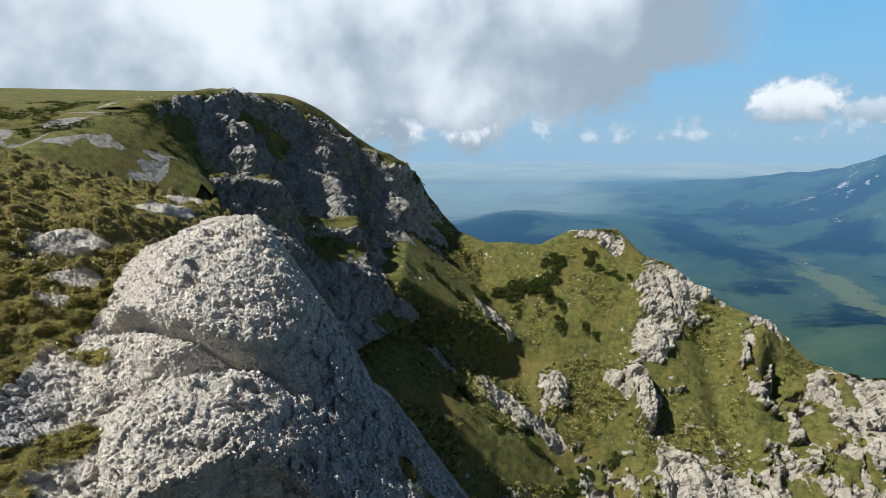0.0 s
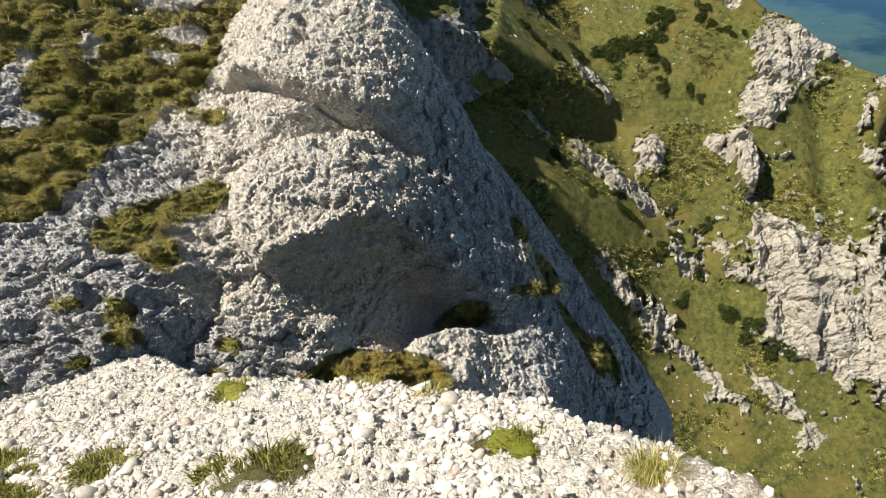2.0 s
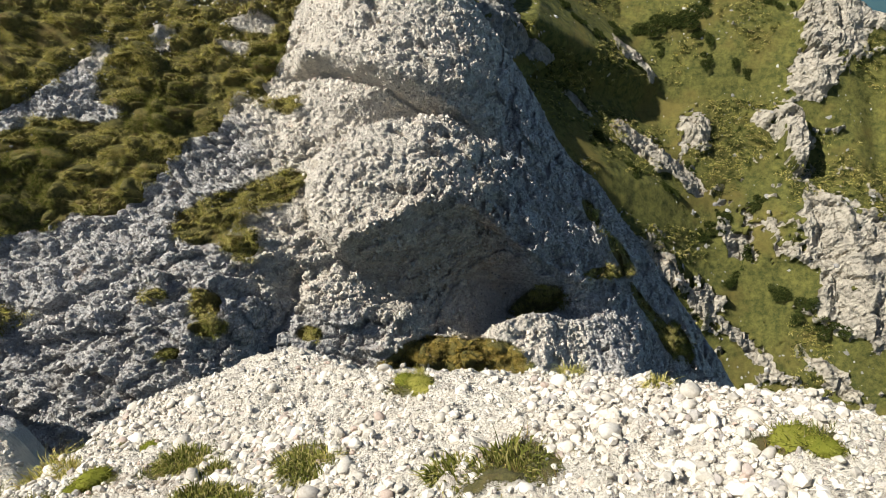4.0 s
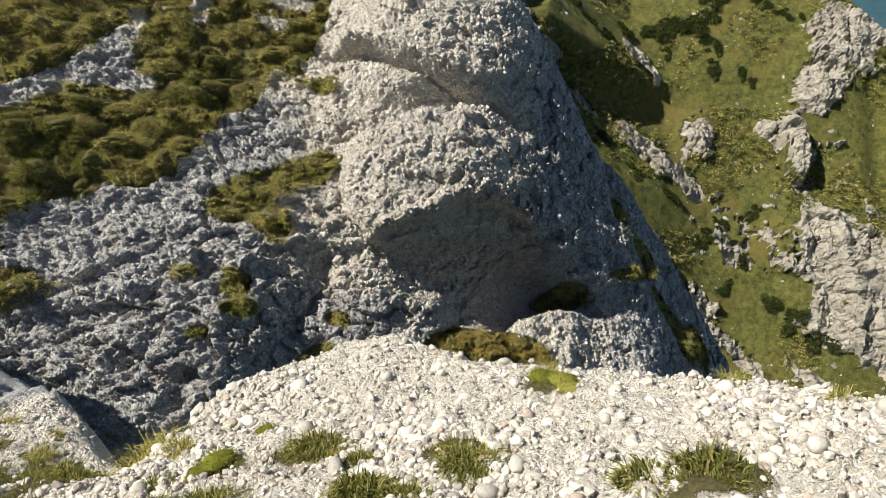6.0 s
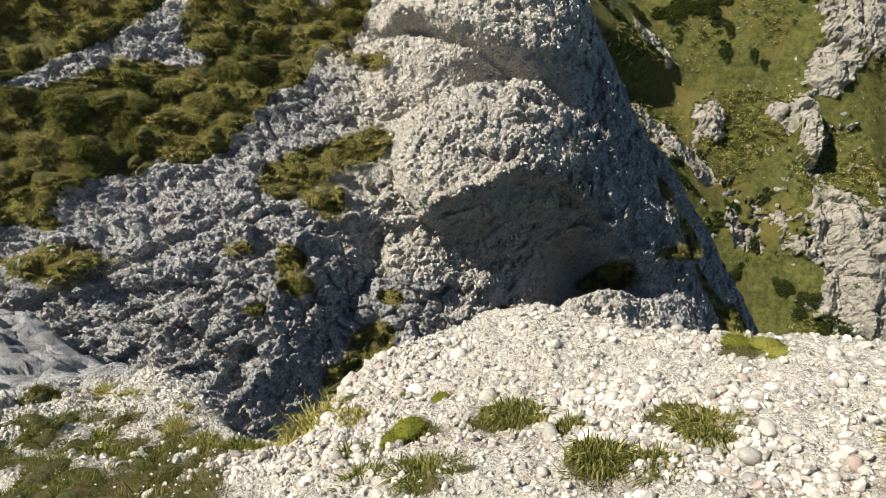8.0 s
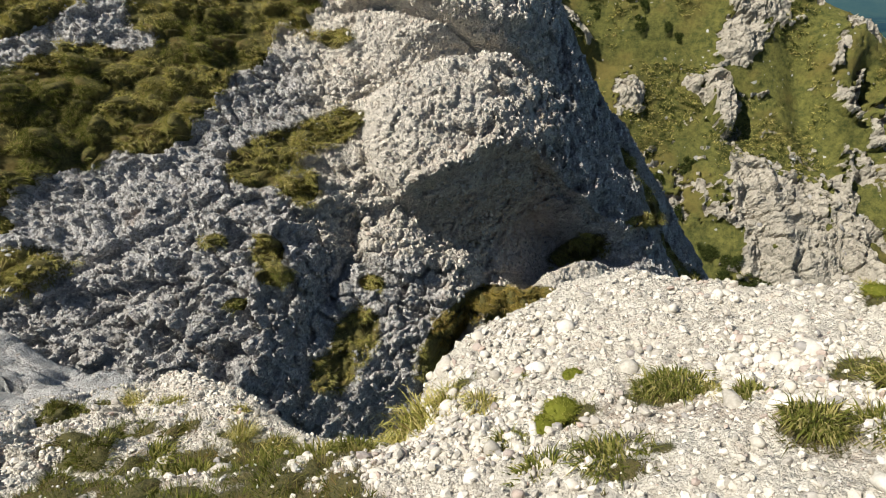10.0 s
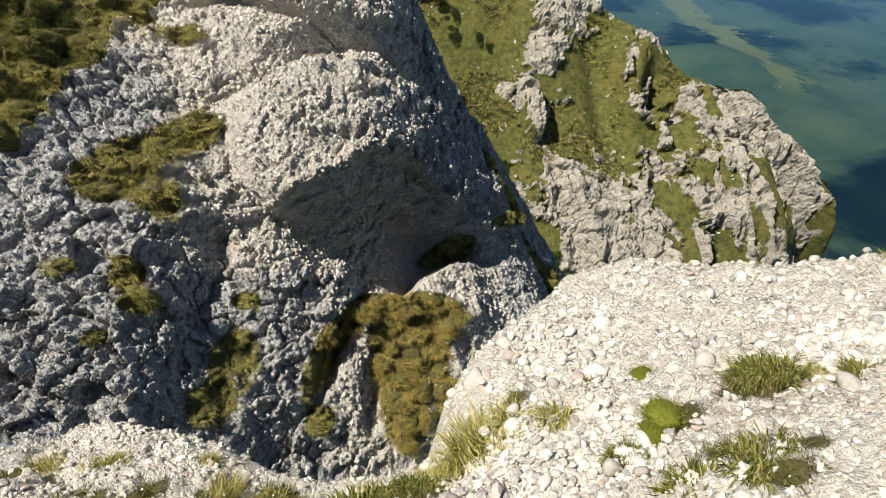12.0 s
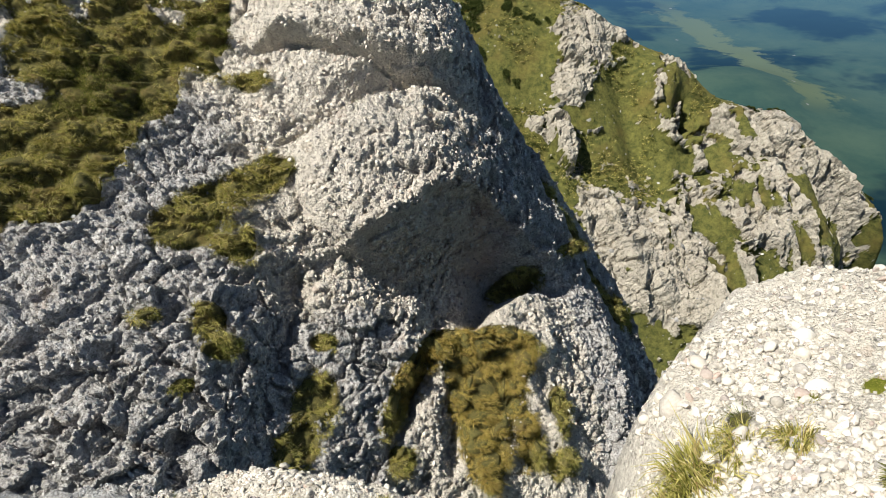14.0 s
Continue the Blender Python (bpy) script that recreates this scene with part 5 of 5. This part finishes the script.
def pine_bush(seed):
    """Meshes of a low dwarf pine: a sprawling crown of needle clumps and three bare limbs below it."""
    rng = np.random.default_rng(seed)
    n = 1500
    d = rng.normal(size=(n, 3))
    d /= np.linalg.norm(d, axis=1, keepdims=True)
    d[:, 2] = np.abs(d[:, 2])
    lumps = rng.normal(size=(7, 3)) * np.array((0.55, 0.4, 0.12)) + np.array((0, 0, 0.15))
    c = lumps[rng.integers(0, 7, n)]
    roots = c + d * np.array((0.48, 0.42, 0.34)) * rng.uniform(0.55, 1.0, (n, 1))
    v, f = blades(roots, d, rng.normal(size=(n, 3)) * 0.6, rng.uniform(0.12, 0.28, n), rng.uniform(0.06, 0.12, n), rng)
    return mesh_of("crown", v, f, PINE), [limb(lumps[k], rng) for k in range(3)]


def limb(end, rng):
    """A crooked, tapered limb from the root to its clump of needles."""
    at = np.array([(0, 0, -0.15), end * 0.5 + rng.normal(size=3) * 0.06, end + np.array((0, 0, 0.12))])
    rows = []
    for p, r in zip(at, (0.07, 0.045, 0.02)):
        rows.append([p + r * np.array((math.cos(k * 1.2566), math.sin(k * 1.2566), 0.0)) for k in range(5)])
    f = [[s * 5 + k, s * 5 + (k + 1) % 5, s * 5 + 5 + (k + 1) % 5, s * 5 + 5 + k] for s in range(2) for k in range(5)]
    return mesh_of("limb", np.array(rows).reshape(-1, 3), np.array(f), BARK, True)


def make_pines():
    rng = np.random.default_rng(71)
    kinds = [pine_bush(80 + k) for k in range(4)]
    spots = [(-9.9, 16.5, 1.6), (-10.6, 17.4, 1.3), (-5.3, 18.3, 1.3), (-4.6, 16.9, 1.2), (-4.0, 15.8, 1.0), (-11.9, 12.7, 2.0), (-13.5, 13.2, 1.5), (-10.1, 9.9, 1.3), (-11.0, 10.6, 1.2),
             (-16.8, 11.7, 1.9), (-22.0, 10.8, 1.5), (-26.8, 7.2, 1.4), (-28.4, 9.4, 1.3), (-10.3, 7.2, 1.2), (-2.4, 14.6, 1.1), (0.0, 14.1, 0.9), (-15.2, 12.6, 1.3), (-19.8, 4.6, 1.0),
             (-16, 9.0, 0.9), (-7.0, 6.6, 1.1), (-5.5, 5.2, 0.9), (-24, 6.5, 1.2)]
    low = [(-13, -8.0, 1.2), (-16, -12, 1.4), (-9, -14, 1.3), (-11, -16, 1.5), (-20, -10, 1.2), (-6, -19, 1.6), (-3, -23, 1.5), (-1, -25, 1.6), (2, -27, 1.4), (-8, -22, 1.3), (-24, -7, 1.3), (-5, -12, 1.0),
           (9, 15.0, 0.9), (25.5, 1.2, 0.9), (28, -1.0, 1.0), (30.5, -2.2, 0.9), (38.5, -12.5, 1.1), (40.5, -15.5, 1.1), (7.6, 15.8, 0.8)]
    for k, (u, v, r) in enumerate(spots + low):
        p, n = sheet_normals(RIDGE, ridge_surface, np.array([u]), np.array([v]), 0.5)
        ob = new("dwarf_pine")
        crown, limbs = kinds[k % 4]
        new("crown", crown).parent = ob
        for me in limbs:
            new("limb", me).parent = ob
        q = Vector((0, 0, 1)).rotation_difference(Vector((n[0] + np.array((0, 0, 0.3))).tolist()))
        ob.matrix_world = Matrix.LocRotScale(Vector(p[0] - n[0] * 0.15), q @ Euler((0, 0, rng.uniform(0, 6.28))).to_quaternion(), Vector((r * 0.95, r * 0.75, r * 0.6)))
        tagged(ob, "dark green dwarf pine bush on the grassy slope", "bush", "dwarf pines on the ridge")


def make_slope_cover():
    """Loose rocks, tufts and scrub on the far slopes."""
    rng = np.random.default_rng(91)
    u, v = scatter(rng, -34, 34, -42, 20, 4500, lambda a, b: sstep(ridge_crest(a) - b, 1.0, 2.0) * (0.06 + 0.4 *  sstep(vnoise(np.stack([a * 0.16, b * 0.16, 0 * a], 1), 97), 0.0, 0.6)))
    p, n = sheet_normals(RIDGE, ridge_surface, u, v, 0.4)
    size = 0.06 + 0.08 * rng.uniform(0, 1, len(u)) + 0.30 * rng.uniform(0, 1, len(u)) ** 8
    dims = size[:, None] * np.stack([rng.uniform(0.9, 1.6, len(u)), rng.uniform(0.7, 1.1, len(u)), rng.uniform(0.5, 1.0, len(u))], 1)
    ve, fa = many(icosphere(1), frames_on(n + 0.3 * rng.normal(size=n.shape), rng), dims, p - n * (0.35 * size)[:, None], rng, 0.3)
    tagged(new("slope_rocks", mesh_of("slope_rocks", ve, fa, STONE_DARK)), "scattered pale rocks on the grassy slope", "rocks", kind="stuff")
    u, v = scatter(rng, -36, 24, -44, 22, 36000, lambda a, b: sstep(vnoise(np.stack([a * 0.22, b * 0.22, 0 * a], 1), 98) + 0.35 * vnoise(np.stack([a * 0.7, b * 0.7, 0 * a], 1), 99), -0.1, 0.6) * (1 - sstep(ridge_rock(a, b), 0.3, 0.6)) * sstep(ridge_crest(a) - b, 0.3, 1.5))
    p, n = sheet_normals(RIDGE, ridge_surface, u, v, 0.4)
    pick = rng.uniform(0, 1, len(u)) < 0.5
    for name, mat, sel in (("slope_tufts", GRASS_DRY, pick), ("slope_scrub", PINE, ~pick)):
        me = tufts_mesh(name, p[sel], n[sel], 0.45, 18, 0.36, 0.09, mat, rng, 0.8, True)
        tagged(new(name, me), "rough grass and low scrub on the far slope", "grass", kind="stuff")
    # scrub on the slope below the plateau and on the cliff
    x, y = scatter(rng, -60, -22, 42, 68, 6500, lambda a, b: sstep(vnoise(np.stack([a * 0.2, b * 0.2, 0 * a], 1), 101) + 0.5 * vnoise(np.stack([a * 0.7, b * 0.7, 0 * a], 1), 103), -0.2, 0.4))
    z = plateau_height(x, y)[0]
    me = tufts_mesh("plateau_scrub", np.stack([x, y, z], 1), np.tile((0.0, 0.0, 1.0), (len(x), 1)), 0.5, 26, 0.34, 0.07, PINE, rng, 0.3, True)
    tagged(new("plateau_scrub", me), "dark low scrub below the plateau", "scrub", kind="stuff")
    u, v = scatter(rng, 2, 56, -18, 8, 1500, lambda a, b: sstep(cliff_crest(a) - b, 0.2, 1.2) * sstep(b - cliff_foot(a), 0, 2) * sstep(vnoise(np.stack([a * 0.25, b * 0.25, 0 * a], 1), 102), -0.1, 0.5))
    p = on_sheet(CLIFF, u, v, cliff_form(u, v) + 0.9)
    me = tufts_mesh("cliff_scrub", p, np.tile(CLIFF[3], (len(u), 1)), 0.6, 30, 0.32, 0.06, PINE, rng, 1.0, True)
    tagged(new("cliff_scrub", me), "grass and scrub on cliff ledges", "scrub", kind="stuff")


make_slope_cover()
make_outcrop_stones()
make_outcrop_grass()
make_pebbles()
make_ledge_plants()
make_pines()
make_stones(bpy.data.objects["rock_ledge"])
